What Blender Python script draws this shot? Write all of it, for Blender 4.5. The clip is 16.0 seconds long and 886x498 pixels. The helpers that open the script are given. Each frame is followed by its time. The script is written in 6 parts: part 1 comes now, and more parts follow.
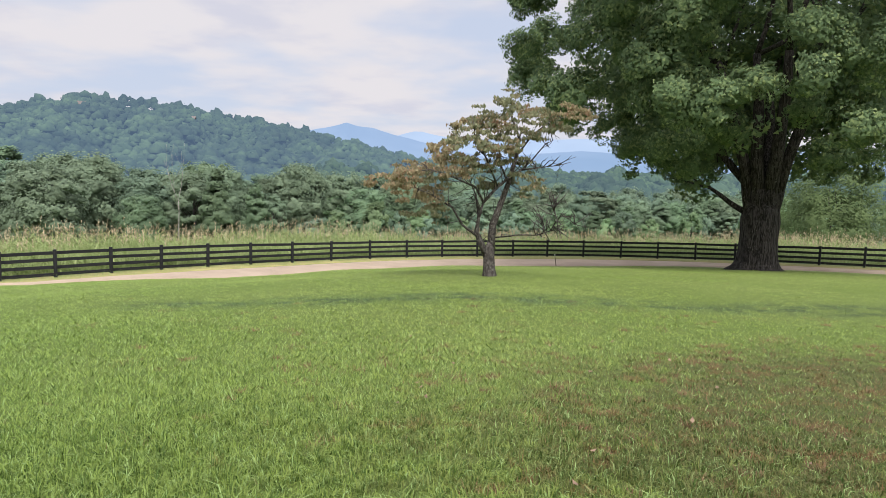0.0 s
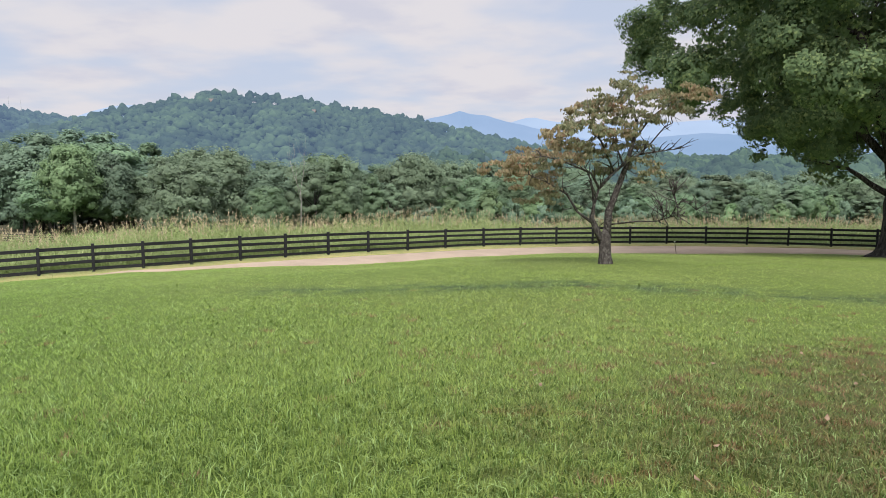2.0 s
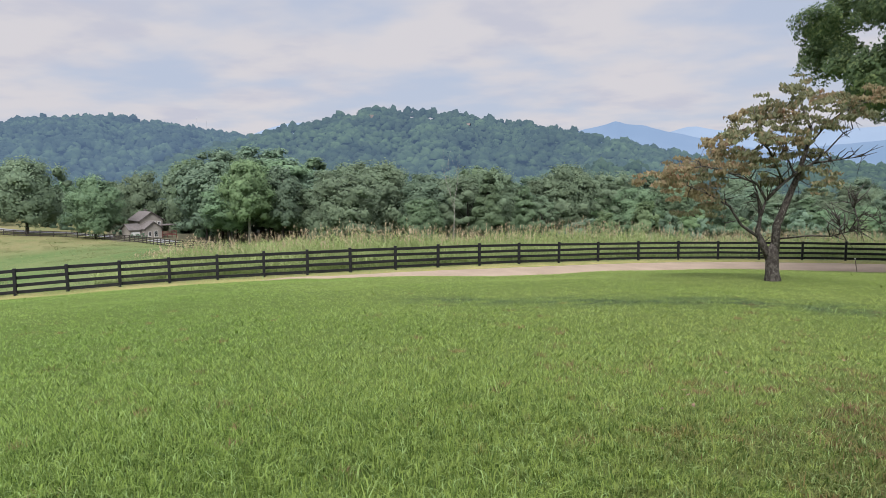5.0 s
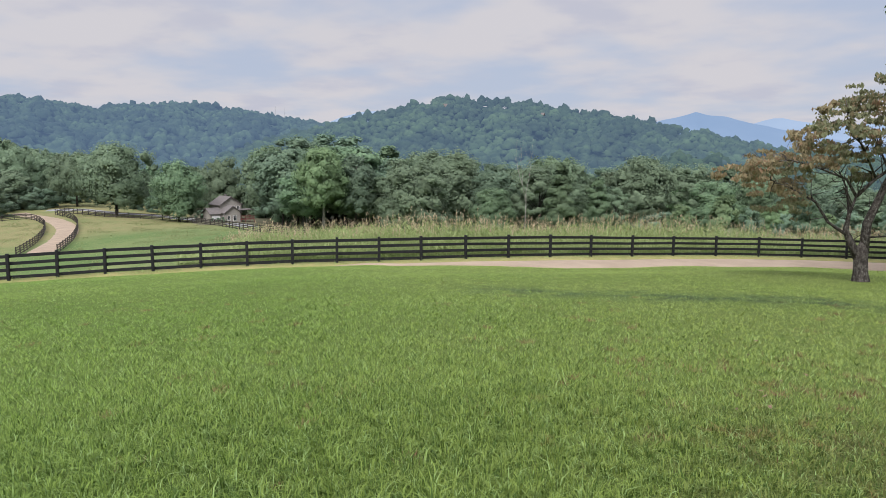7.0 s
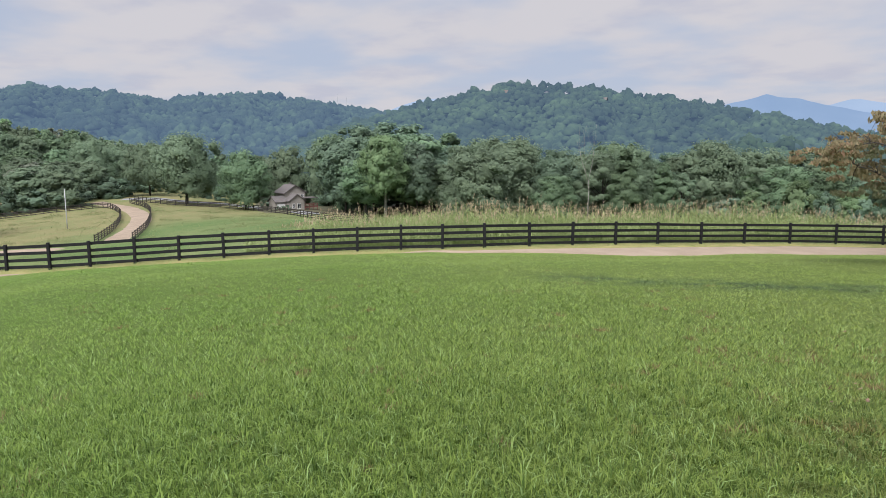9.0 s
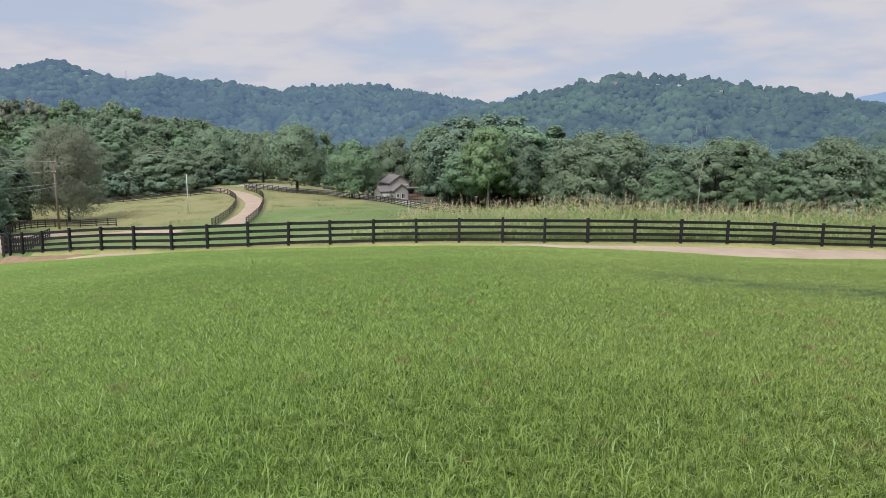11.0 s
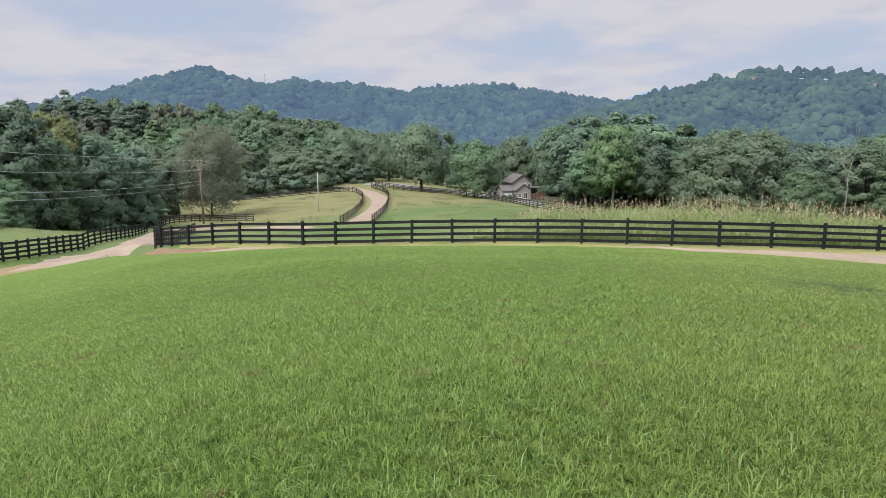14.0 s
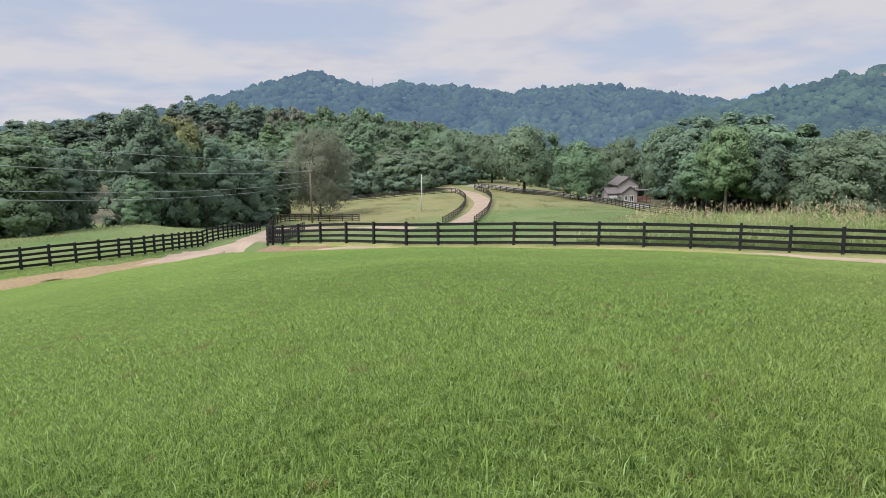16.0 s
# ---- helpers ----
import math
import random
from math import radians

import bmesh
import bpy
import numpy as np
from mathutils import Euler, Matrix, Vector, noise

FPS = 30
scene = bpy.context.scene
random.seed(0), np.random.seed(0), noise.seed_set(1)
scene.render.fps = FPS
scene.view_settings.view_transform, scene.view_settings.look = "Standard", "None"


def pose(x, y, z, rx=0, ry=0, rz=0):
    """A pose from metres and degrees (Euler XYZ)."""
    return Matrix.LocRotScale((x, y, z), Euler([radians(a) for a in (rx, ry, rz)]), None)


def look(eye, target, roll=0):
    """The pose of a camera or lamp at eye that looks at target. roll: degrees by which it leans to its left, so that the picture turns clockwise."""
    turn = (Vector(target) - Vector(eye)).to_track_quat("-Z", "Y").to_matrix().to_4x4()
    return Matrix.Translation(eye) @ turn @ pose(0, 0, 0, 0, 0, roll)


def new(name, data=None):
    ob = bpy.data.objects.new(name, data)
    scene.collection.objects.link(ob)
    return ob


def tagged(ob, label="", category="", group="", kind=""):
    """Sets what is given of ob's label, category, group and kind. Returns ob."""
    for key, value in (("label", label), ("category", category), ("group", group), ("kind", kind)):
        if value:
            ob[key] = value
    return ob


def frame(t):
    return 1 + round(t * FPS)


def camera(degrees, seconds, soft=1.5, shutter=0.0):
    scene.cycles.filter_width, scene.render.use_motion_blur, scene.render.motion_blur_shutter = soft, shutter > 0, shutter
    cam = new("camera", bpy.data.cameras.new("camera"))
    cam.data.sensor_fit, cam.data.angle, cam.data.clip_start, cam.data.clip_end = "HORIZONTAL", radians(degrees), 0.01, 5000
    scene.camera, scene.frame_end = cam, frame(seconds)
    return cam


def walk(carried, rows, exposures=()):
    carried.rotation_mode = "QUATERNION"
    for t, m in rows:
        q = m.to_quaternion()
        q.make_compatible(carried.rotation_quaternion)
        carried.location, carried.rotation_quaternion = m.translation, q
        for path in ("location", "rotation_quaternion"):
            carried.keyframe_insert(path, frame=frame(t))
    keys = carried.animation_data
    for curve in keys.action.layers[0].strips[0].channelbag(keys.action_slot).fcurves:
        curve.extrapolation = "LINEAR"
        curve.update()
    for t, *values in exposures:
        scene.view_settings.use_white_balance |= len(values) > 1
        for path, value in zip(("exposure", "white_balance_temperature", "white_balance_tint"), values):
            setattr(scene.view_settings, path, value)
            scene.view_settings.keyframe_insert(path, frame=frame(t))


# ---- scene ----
cam = camera(63.20, 16.0, 0.8)
PATH = [
    (0.0, pose(-0.000, 0.000, 1.600, 83.78, -1.19, -0.09)),
    (0.5, pose(0.001, 0.006, 1.597, 83.40, -0.80, 1.84)),
    (1.0, pose(-0.009, 0.002, 1.596, 83.06, -0.51, 3.83)),
    (1.5, pose(-0.003, -0.013, 1.600, 82.80, -0.23, 6.14)),
    (2.0, pose(-0.002, -0.000, 1.601, 82.70, 0.06, 8.84)),
    (2.5, pose(0.007, 0.011, 1.598, 82.94, 0.50, 11.66)),
    (3.0, pose(0.020, -0.000, 1.596, 83.30, 0.84, 14.16)),
    (3.5, pose(0.021, -0.007, 1.594, 83.53, 1.01, 16.17)),
    (4.0, pose(0.023, -0.013, 1.591, 83.57, 1.10, 17.92)),
    (6.5, pose(0.070, -0.031, 1.595, 83.39, -0.40, 25.05)),
    (7.0, pose(0.042, -0.045, 1.595, 82.91, -0.22, 26.58)),
    (7.5, pose(-0.026, -0.063, 1.595, 82.56, 0.17, 27.76)),
    (8.0, pose(-0.069, -0.072, 1.593, 82.41, 0.31, 28.72)),
    (8.5, pose(-0.080, -0.078, 1.591, 82.23, 0.30, 29.72)),
    (9.0, pose(-0.108, -0.106, 1.587, 81.91, 0.39, 31.32)),
    (9.5, pose(-0.118, -0.112, 1.589, 81.67, 0.35, 33.81)),
    (12.0, pose(-0.151, -0.087, 1.597, 81.38, -0.63, 42.24)),
    (12.5, pose(-0.139, -0.087, 1.600, 81.52, -0.55, 43.62)),
    (13.0, pose(-0.131, -0.095, 1.597, 81.50, -0.38, 45.14)),
    (13.5, pose(-0.125, -0.104, 1.606, 81.37, -0.23, 47.07)),
    (14.0, pose(-0.120, -0.113, 1.601, 81.20, -0.08, 49.20)),
    (14.5, pose(-0.111, -0.120, 1.601, 81.13, -0.04, 51.46)),
    (15.0, pose(-0.122, -0.124, 1.605, 81.23, -0.07, 53.63)),
    (15.5, pose(-0.132, -0.126, 1.603, 81.34, -0.07, 55.58)),
    (16.0, pose(-0.122, -0.123, 1.598, 81.34, 0.10, 57.33)),
]
walk(cam, PATH, ((0, 0.71, 6420, 12), (2, 0.63, 6400, 12), (3.5, 0.54, 6370, 12), (8, 0.39, 6280, 12), (16, 0.46, 6240, 12)))

# ---- world, sun, exposure ----
SUN_EL, SUN_AZ = radians(52), radians(192)      # azimuth counted to the left of straight ahead
world = bpy.data.worlds.new("world")
scene.world = world
world.use_nodes = True
wn, wl = world.node_tree.nodes, world.node_tree.links
wn.clear()
w_out = wn.new("ShaderNodeOutputWorld")
w_bg = wn.new("ShaderNodeBackground")
w_sky = wn.new("ShaderNodeTexSky")
w_sky.sky_type, w_sky.sun_disc = "NISHITA", False
w_sky.sun_elevation, w_sky.sun_rotation = SUN_EL, -SUN_AZ
w_co = wn.new("ShaderNodeTexCoord")
w_sep = wn.new("ShaderNodeSeparateXYZ")
wl.new(w_co.outputs["Generated"], w_sep.inputs[0])


def w_math(op, a, b=0.0, clamp=False):
    n = wn.new("ShaderNodeMath")
    n.operation, n.use_clamp = op, clamp
    for i, v in enumerate((a, b)):
        if isinstance(v, (int, float)):
            n.inputs[i].default_value = v
        else:
            wl.new(v, n.inputs[i])
    return n.outputs[0]


def w_mix(fac, a, b):
    n = wn.new("ShaderNodeMix")
    n.data_type = "RGBA"
    for k, v in ((0, fac), (6, a), (7, b)):
        if isinstance(v, (int, float)):
            n.inputs[k].default_value = v
        elif isinstance(v, tuple):
            n.inputs[k].default_value = v
        else:
            wl.new(v, n.inputs[k])
    return n.outputs[2]


# cloud layer: direction laid on a plane overhead, so that the clouds flatten towards the horizon
up = w_math("MAXIMUM", w_sep.outputs[2], 0.0)
inv = w_math("DIVIDE", 1.0, w_math("ADD", up, 0.14))
w_com = wn.new("ShaderNodeCombineXYZ")
wl.new(w_math("MULTIPLY", w_sep.outputs[0], inv), w_com.inputs[0])
wl.new(w_math("MULTIPLY", w_sep.outputs[1], inv), w_com.inputs[1])


def w_noise(scale, detail, rough, shift):
    m = wn.new("ShaderNodeMapping")
    m.inputs["Location"].default_value = shift
    wl.new(w_com.outputs[0], m.inputs[0])
    n = wn.new("ShaderNodeTexNoise")
    n.inputs["Scale"].default_value, n.inputs["Detail"].default_value, n.inputs["Roughness"].default_value = scale, detail, rough
    wl.new(m.outputs[0], n.inputs["Vector"])
    return n.outputs["Fac"]


def w_ramp(fac, lo, hi):
    n = wn.new("ShaderNodeMapRange")
    n.interpolation_type = "SMOOTHSTEP"
    wl.new(fac, n.inputs[0])
    n.inputs[1].default_value, n.inputs[2].default_value = lo, hi
    return n.outputs[0]


cover = w_ramp(w_noise(1.15, 4.0, 0.5, (5.3, 1.9, 0)), 0.345, 0.60)      # 0: gap, 1: thick white
belly = w_ramp(w_noise(2.4, 4.0, 0.5, (7.0, 2.0, 4)), 0.46, 0.72)      # grey undersides
sky_blue = wn.new("ShaderNodeVectorMath")
sky_blue.operation = "SCALE"
wl.new(w_sky.outputs[0], sky_blue.inputs[0])
sky_blue.inputs["Scale"].default_value = 0.08
veil = w_mix(0.10, (0.365, 0.405, 0.49, 1), sky_blue.outputs[0])
cloud = w_mix(belly, (0.49, 0.475, 0.485, 1), (0.41, 0.415, 0.465, 1))
cast = w_mix(cover, veil, cloud)
# an overcast sky is about three times brighter overhead than at the horizon
zen = w_math("ADD", 1.0, w_math("MULTIPLY", w_ramp(up, 0.24, 0.85), 1.5))
w_fin = wn.new("ShaderNodeVectorMath")
w_fin.operation = "SCALE"
wl.new(cast, w_fin.inputs[0])
wl.new(zen, w_fin.inputs["Scale"])
wl.new(w_fin.outputs[0], w_bg.inputs[0])
w_bg.inputs[1].default_value = 1.0
wl.new(w_bg.outputs[0], w_out.inputs[0])

sun = new("sun", bpy.data.lights.new("sun", "SUN"))
sun.data.energy, sun.data.angle, sun.data.color = 3.3, radians(35), (1.0, 0.965, 0.905)
sun.matrix_world = look((0, 0, 60), (60 * math.sin(SUN_AZ) / math.tan(SUN_EL), -60 * math.cos(SUN_AZ) / math.tan(SUN_EL), 0))

# ---- materials ----


class Mat:
    """A node material under construction."""

    def __init__(self, name, rough=0.8, spec=0.3):
        self.m = bpy.data.materials.new(name)
        self.m.use_nodes = True
        self.n, self.l = self.m.node_tree.nodes, self.m.node_tree.links
        self.b = self.n["Principled BSDF"]
        self.b.inputs["Roughness"].default_value = rough
        self.b.inputs["Specular IOR Level"].default_value = spec

    def put(self, sock, v):
        if hasattr(v, "is_linked"):
            self.l.new(v, sock)
        else:
            sock.default_value = (*v, 1) if isinstance(v, tuple) and len(v) == 3 and sock.type == "RGBA" else v

    def node(self, kind, **kw):
        n = self.n.new(kind)
        for k, v in kw.items():
            self.put(n.inputs[k], v)
        return n

    def pos(self, kind="world"):
        if kind == "world":
            return self.node("ShaderNodeNewGeometry").outputs["Position"]
        return self.node("ShaderNodeTexCoord").outputs["Object"]

    def noise(self, scale, detail=3.0, rough=0.55, vec=None, stretch=None):
        v = vec or self.pos()
        if stretch:
            mp = self.node("ShaderNodeMapping")
            self.l.new(v, mp.inputs[0])
            mp.inputs["Scale"].default_value = stretch
            v = mp.outputs[0]
        n = self.node("ShaderNodeTexNoise", Scale=scale, Detail=detail, Roughness=rough)
        self.l.new(v, n.inputs["Vector"])
        return n.outputs["Fac"]

    def ramp(self, fac, lo, hi, a=0.0, b=1.0):
        n = self.n.new("ShaderNodeMapRange")
        n.interpolation_type = "SMOOTHSTEP"
        for i, v in enumerate((fac, lo, hi, a, b)):
            self.put(n.inputs[i], v)
        return n.outputs[0]

    def mix(self, fac, a, b, blend="MIX"):
        n = self.n.new("ShaderNodeMix")
        n.data_type, n.blend_type = "RGBA", blend
        self.put(n.inputs[0], fac)
        self.put(n.inputs[6], a)
        self.put(n.inputs[7], b)
        return n.outputs[2]

    def math(self, op, a, b=0.0):
        n = self.n.new("ShaderNodeMath")
        n.operation = op
        self.put(n.inputs[0], a)
        self.put(n.inputs[1], b)
        return n.outputs[0]

    def island(self):
        return self.node("ShaderNodeNewGeometry").outputs["Random Per Island"]

    def each(self):
        return self.node("ShaderNodeObjectInfo").outputs["Random"]

    def color(self, c):
        self.put(self.b.inputs["Base Color"], c)
        return self

    def bump(self, height, dist=0.02, strength=0.6):
        n = self.node("ShaderNodeBump", Strength=strength, Distance=dist)
        self.l.new(height, n.inputs["Height"])
        self.l.new(n.outputs[0], self.b.inputs["Normal"])
        return self

    def leafy(self, c, amount=0.35):
        """Light that comes through thin leaves."""
        t = self.node("ShaderNodeBsdfTranslucent")
        self.put(t.inputs["Color"], c)
        mx = self.node("ShaderNodeMixShader")
        mx.inputs[0].default_value = amount
        self.l.new(self.b.outputs[0], mx.inputs[1])
        self.l.new(t.outputs[0], mx.inputs[2])
        self.l.new(mx.outputs[0], self.n["Material Output"].inputs[0])
        return self


def lawn_colour(m):
    """Turf colour by place: fresh green, pale and dark patches, worn brown thatch near the big tree's side."""
    big = m.noise(0.16, 3, 0.55)
    mid = m.noise(0.9, 4, 0.6)
    fine = m.noise(7.0, 3, 0.6)
    side = m.node("ShaderNodeSeparateXYZ")
    m.l.new(m.pos(), side.inputs[0])
    fresh = m.mix(m.ramp(big, 0.35, 0.65), (0.186, 0.298, 0.056), (0.226, 0.330, 0.070))
    dry = m.mix(m.ramp(big, 0.35, 0.65), (0.226, 0.304, 0.066), (0.266, 0.336, 0.084))
    c = m.mix(m.ramp(m.math("DIVIDE", side.outputs[0], m.math("ADD", m.math("ABSOLUTE", side.outputs[1]), 1.5)), -1.1, 0.05), fresh, dry)
    c = m.mix(m.math("MULTIPLY", m.ramp(m.noise(4.2, 4, 0.65), 0.48, 0.70), 0.38), c, (0.080, 0.145, 0.032))
    c = m.mix(m.math("MULTIPLY", m.ramp(mid, 0.50, 0.72), 0.16), c, (0.105, 0.168, 0.040))
    # dark clover strip across the slope
    sx = m.node("ShaderNodeSeparateXYZ")
    m.l.new(m.pos(), sx.inputs[0])
    line = m.math("SUBTRACT", sx.outputs[1], m.math("ADD", 12.7, m.math("MULTIPLY", m.noise(0.5, 4, 0.7), 3.2)))
    strip = m.math("SUBTRACT", 1.0, m.ramp(m.math("ABSOLUTE", line), 0.0, 1.8))
    ends = m.math("MULTIPLY", m.ramp(sx.outputs[0], -7.5, -5.0), m.math("SUBTRACT", 1.0, m.ramp(sx.outputs[0], 11.0, 16.0)))
    strip = m.math("MULTIPLY", m.math("MULTIPLY", strip, ends), m.ramp(m.noise(1.6, 5, 0.75), 0.36, 0.62))
    c = m.mix(m.math("MULTIPLY", strip, 0.95), c, (0.050, 0.090, 0.055))
    # thatch: brown patches, thick on the right, thin on the left
    sep = m.node("ShaderNodeSeparateXYZ")
    m.l.new(m.pos(), sep.inputs[0])
    d = m.math("SUBTRACT", sep.outputs[0], m.math("MULTIPLY", m.math("ABSOLUTE", m.math("SUBTRACT", sep.outputs[1], 5.0)), 0.55))
    near = m.math("MULTIPLY", m.ramp(d, -3.4, 2.4), m.math("SUBTRACT", 1.0, m.ramp(sep.outputs[1], 7.5, 10.5)))
    t = m.ramp(m.math("ADD", m.math("MULTIPLY", m.noise(3.4, 6, 0.78), 1.0), m.math("MULTIPLY", near, 0.26)), 0.54, 0.78)
    c = m.mix(m.math("MULTIPLY", t, m.math("ADD", 0.18, m.math("MULTIPLY", near, 0.70))), c, (0.104, 0.078, 0.038))
    clod = m.ramp(m.math("ADD", m.noise(2.6, 4, 0.6), m.math("MULTIPLY", near, 0.13)), 0.66, 0.74)
    c = m.mix(m.math("MULTIPLY", clod, 0.8), c, (0.20, 0.095, 0.050))
    c = m.mix(m.ramp(fine, 0.3, 0.75, 0.0, 0.35), c, (0.19, 0.25, 0.08))
    return c


def mat_ground():
    m = Mat("ground", 0.95, 0.1)
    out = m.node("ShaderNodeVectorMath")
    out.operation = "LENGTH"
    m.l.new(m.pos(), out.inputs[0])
    # shaded gaps between blades painted into the ground colour, weaker further out
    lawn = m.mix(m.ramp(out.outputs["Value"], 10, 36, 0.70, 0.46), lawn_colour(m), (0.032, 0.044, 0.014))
    past = m.mix(m.ramp(m.noise(0.05, 4, 0.6), 0.35, 0.65), (0.094, 0.146, 0.050), (0.146, 0.176, 0.072))
    past = m.mix(m.ramp(m.noise(0.35, 6, 0.7), 0.45, 0.7, 0, 0.7), past, (0.075, 0.125, 0.042))
    past = m.mix(m.ramp(m.noise(1.6, 4, 0.7), 0.5, 0.8, 0, 0.35), past, (0.22, 0.24, 0.10))
    west = m.node("ShaderNodeSeparateXYZ")
    m.l.new(m.pos(), west.inputs[0])
    grazed = m.math("MULTIPLY", m.ramp(west.outputs[0], -112, -92, 1.0, 0.0), m.ramp(m.noise(0.22, 4, 0.6), 0.3, 0.6, 0.35, 0.9))
    grazed = m.math("MULTIPLY", grazed, m.ramp(west.outputs[1], 30, 48))
    past = m.mix(grazed, past, (0.205, 0.185, 0.090))
    d = m.node("ShaderNodeVectorMath")
    d.operation = "LENGTH"
    m.l.new(m.pos(), d.inputs[0])
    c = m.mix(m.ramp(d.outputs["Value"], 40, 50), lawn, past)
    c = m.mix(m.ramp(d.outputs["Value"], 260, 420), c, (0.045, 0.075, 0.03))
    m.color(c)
    m.bump(m.noise(14, 5, 0.7), 0.05, 0.8)
    return m.m


def mat_blade():
    m = Mat("grass_blade", 0.6, 0.15)
    c = lawn_colour(m)
    r = m.island()
    # close by, single dark blades and pale ones, their paleness painted in for glints; further out each blade stands
    # for a whole tuft
    out = m.node("ShaderNodeVectorMath")
    out.operation = "LENGTH"
    m.l.new(m.pos(), out.inputs[0])
    one = m.ramp(out.outputs["Value"], 6, 20, 1.0, 0.40)
    c = m.mix(m.math("MULTIPLY", one, m.ramp(r, 0.0, 0.55, 0.95, 0.0)), c, (0.046, 0.092, 0.016))
    c = m.mix(m.math("MULTIPLY", one, m.ramp(r, 0.80, 1.0, 0.0, 0.85)), c, (0.310, 0.440, 0.175))
    m.color(c)
    m.leafy(c, 0.36)
    return m.m


def mat_leaf(name, dark, light, rare=None, amount=0.3, scale=0.35):
    m = Mat(name, 0.7, 0.14)
    r = m.island()
    c = m.mix(r, dark, light)
    c = m.mix(m.ramp(m.noise(scale, 3, 0.6), 0.4, 0.68, 0, 0.45), c, tuple(0.62 * v for v in dark))
    if rare:
        c = m.mix(m.ramp(m.math("ADD", m.math("MULTIPLY", m.noise(scale * 2.3, 2, 0.5), 0.6), m.math("MULTIPLY", r, 0.5)), 0.60, 0.85), c, rare)
    hue = m.node("ShaderNodeHueSaturation")
    m.put(hue.inputs["Hue"], m.math("ADD", m.math("MULTIPLY", m.each(), 0.028), 0.488))
    m.put(hue.inputs["Value"], m.math("ADD", m.math("MULTIPLY", m.each(), 0.36), 0.84))
    m.put(hue.inputs["Color"], c)
    m.color(hue.outputs[0])
    m.leafy(hue.outputs[0], amount)
    return m.m


def mat_bark(name, dark, light, lichen=None, scale=6.0, along=0.16):
    m = Mat(name, 0.9, 0.15)
    o = m.pos("object")
    ridge = m.noise(scale, 6, 0.7, o, (1, 1, along))
    c = m.mix(m.ramp(ridge, 0.42, 0.60), dark, light)
    if lichen:
        c = m.mix(m.math("MULTIPLY", m.ramp(m.noise(scale * 1.3, 5, 0.7, o, (1, 1, 0.5)), 0.56, 0.66), m.ramp(m.noise(1.6, 3, 0.6, o), 0.35, 0.65, 0.15, 0.9)), c, lichen)
    m.color(c)
    m.bump(ridge, 0.06, 0.9)
    return m.m


def mat_rough(name, a, b, scale=3.0, fine=60.0, rough=0.85, bump=0.01, stretch=None, obj=True):
    m = Mat(name, rough, 0.2)
    v = m.pos("object") if obj else m.pos()
    c = m.mix(m.ramp(m.noise(scale, 5, 0.6, v, stretch), 0.3, 0.7), a, b)
    c = m.mix(m.ramp(m.noise(fine, 3, 0.6, v, stretch), 0.35, 0.75, 0, 0.35), c, tuple(1.35 * k for k in b))
    if obj:
        c = m.mix(m.math("MULTIPLY", m.each(), 0.25), c, tuple(0.7 * k for k in a))
    m.color(c)
    m.bump(m.noise(fine * 0.6, 4, 0.65, v, stretch), bump, 0.6)
    return m.m


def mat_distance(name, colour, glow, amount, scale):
    """Wooded slopes far off, seen through a mile of air whose blue haze is put in as emission."""
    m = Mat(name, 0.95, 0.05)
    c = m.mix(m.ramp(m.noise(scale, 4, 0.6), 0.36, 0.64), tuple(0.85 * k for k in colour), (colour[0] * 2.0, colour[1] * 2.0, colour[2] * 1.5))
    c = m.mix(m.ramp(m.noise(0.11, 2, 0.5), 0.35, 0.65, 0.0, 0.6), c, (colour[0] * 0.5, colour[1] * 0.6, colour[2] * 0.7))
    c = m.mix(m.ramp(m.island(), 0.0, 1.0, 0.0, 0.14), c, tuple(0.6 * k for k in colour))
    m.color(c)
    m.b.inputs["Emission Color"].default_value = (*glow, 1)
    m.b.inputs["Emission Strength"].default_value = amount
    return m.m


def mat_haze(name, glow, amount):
    """Mountains miles off, the air's blue haze put into base colour and emission, with faint spurs."""
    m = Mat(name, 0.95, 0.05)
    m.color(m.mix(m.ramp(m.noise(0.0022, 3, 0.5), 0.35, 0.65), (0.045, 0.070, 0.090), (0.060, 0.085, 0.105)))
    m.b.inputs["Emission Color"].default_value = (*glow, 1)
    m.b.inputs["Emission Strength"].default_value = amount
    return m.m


def mat_track():
    m = Mat("worn_track", 0.95, 0.1)
    g = m.ramp(m.noise(0.9, 5, 0.65), 0.60, 0.75)
    soil = m.mix(m.ramp(m.noise(6, 4, 0.6), 0.3, 0.7), (0.205, 0.150, 0.085), (0.285, 0.215, 0.125))
    m.color(m.mix(g, soil, (0.19, 0.22, 0.075)))
    m.bump(m.noise(12, 4, 0.65), 0.03, 0.6)
    return m.m


M_GROUND = mat_ground()
M_BLADE = mat_blade()
M_GRAVEL = mat_rough("gravel", (0.236, 0.182, 0.134), (0.306, 0.242, 0.182), 0.5, 18.0, 0.95, 0.02, None, False)
M_TRACK = mat_track()
M_LITTER = mat_rough("leaf_litter", (0.065, 0.068, 0.042), (0.12, 0.11, 0.07), 0.3, 6.0, 0.95, 0.05, None, False)
M_DIRT = mat_rough("red_dirt", (0.16, 0.10, 0.062), (0.225, 0.155, 0.10), 0.8, 12.0, 0.95, 0.03, None, False)
M_VERGE = mat_rough("dry_verge", (0.17, 0.18, 0.06), (0.27, 0.24, 0.10), 0.7, 9.0, 0.95, 0.03, None, False)
M_FENCE = mat_rough("black_fence_paint", (0.009, 0.0095, 0.011), (0.020, 0.0205, 0.022), 4.0, 40.0, 0.75, 0.004, (1, 1, 1))
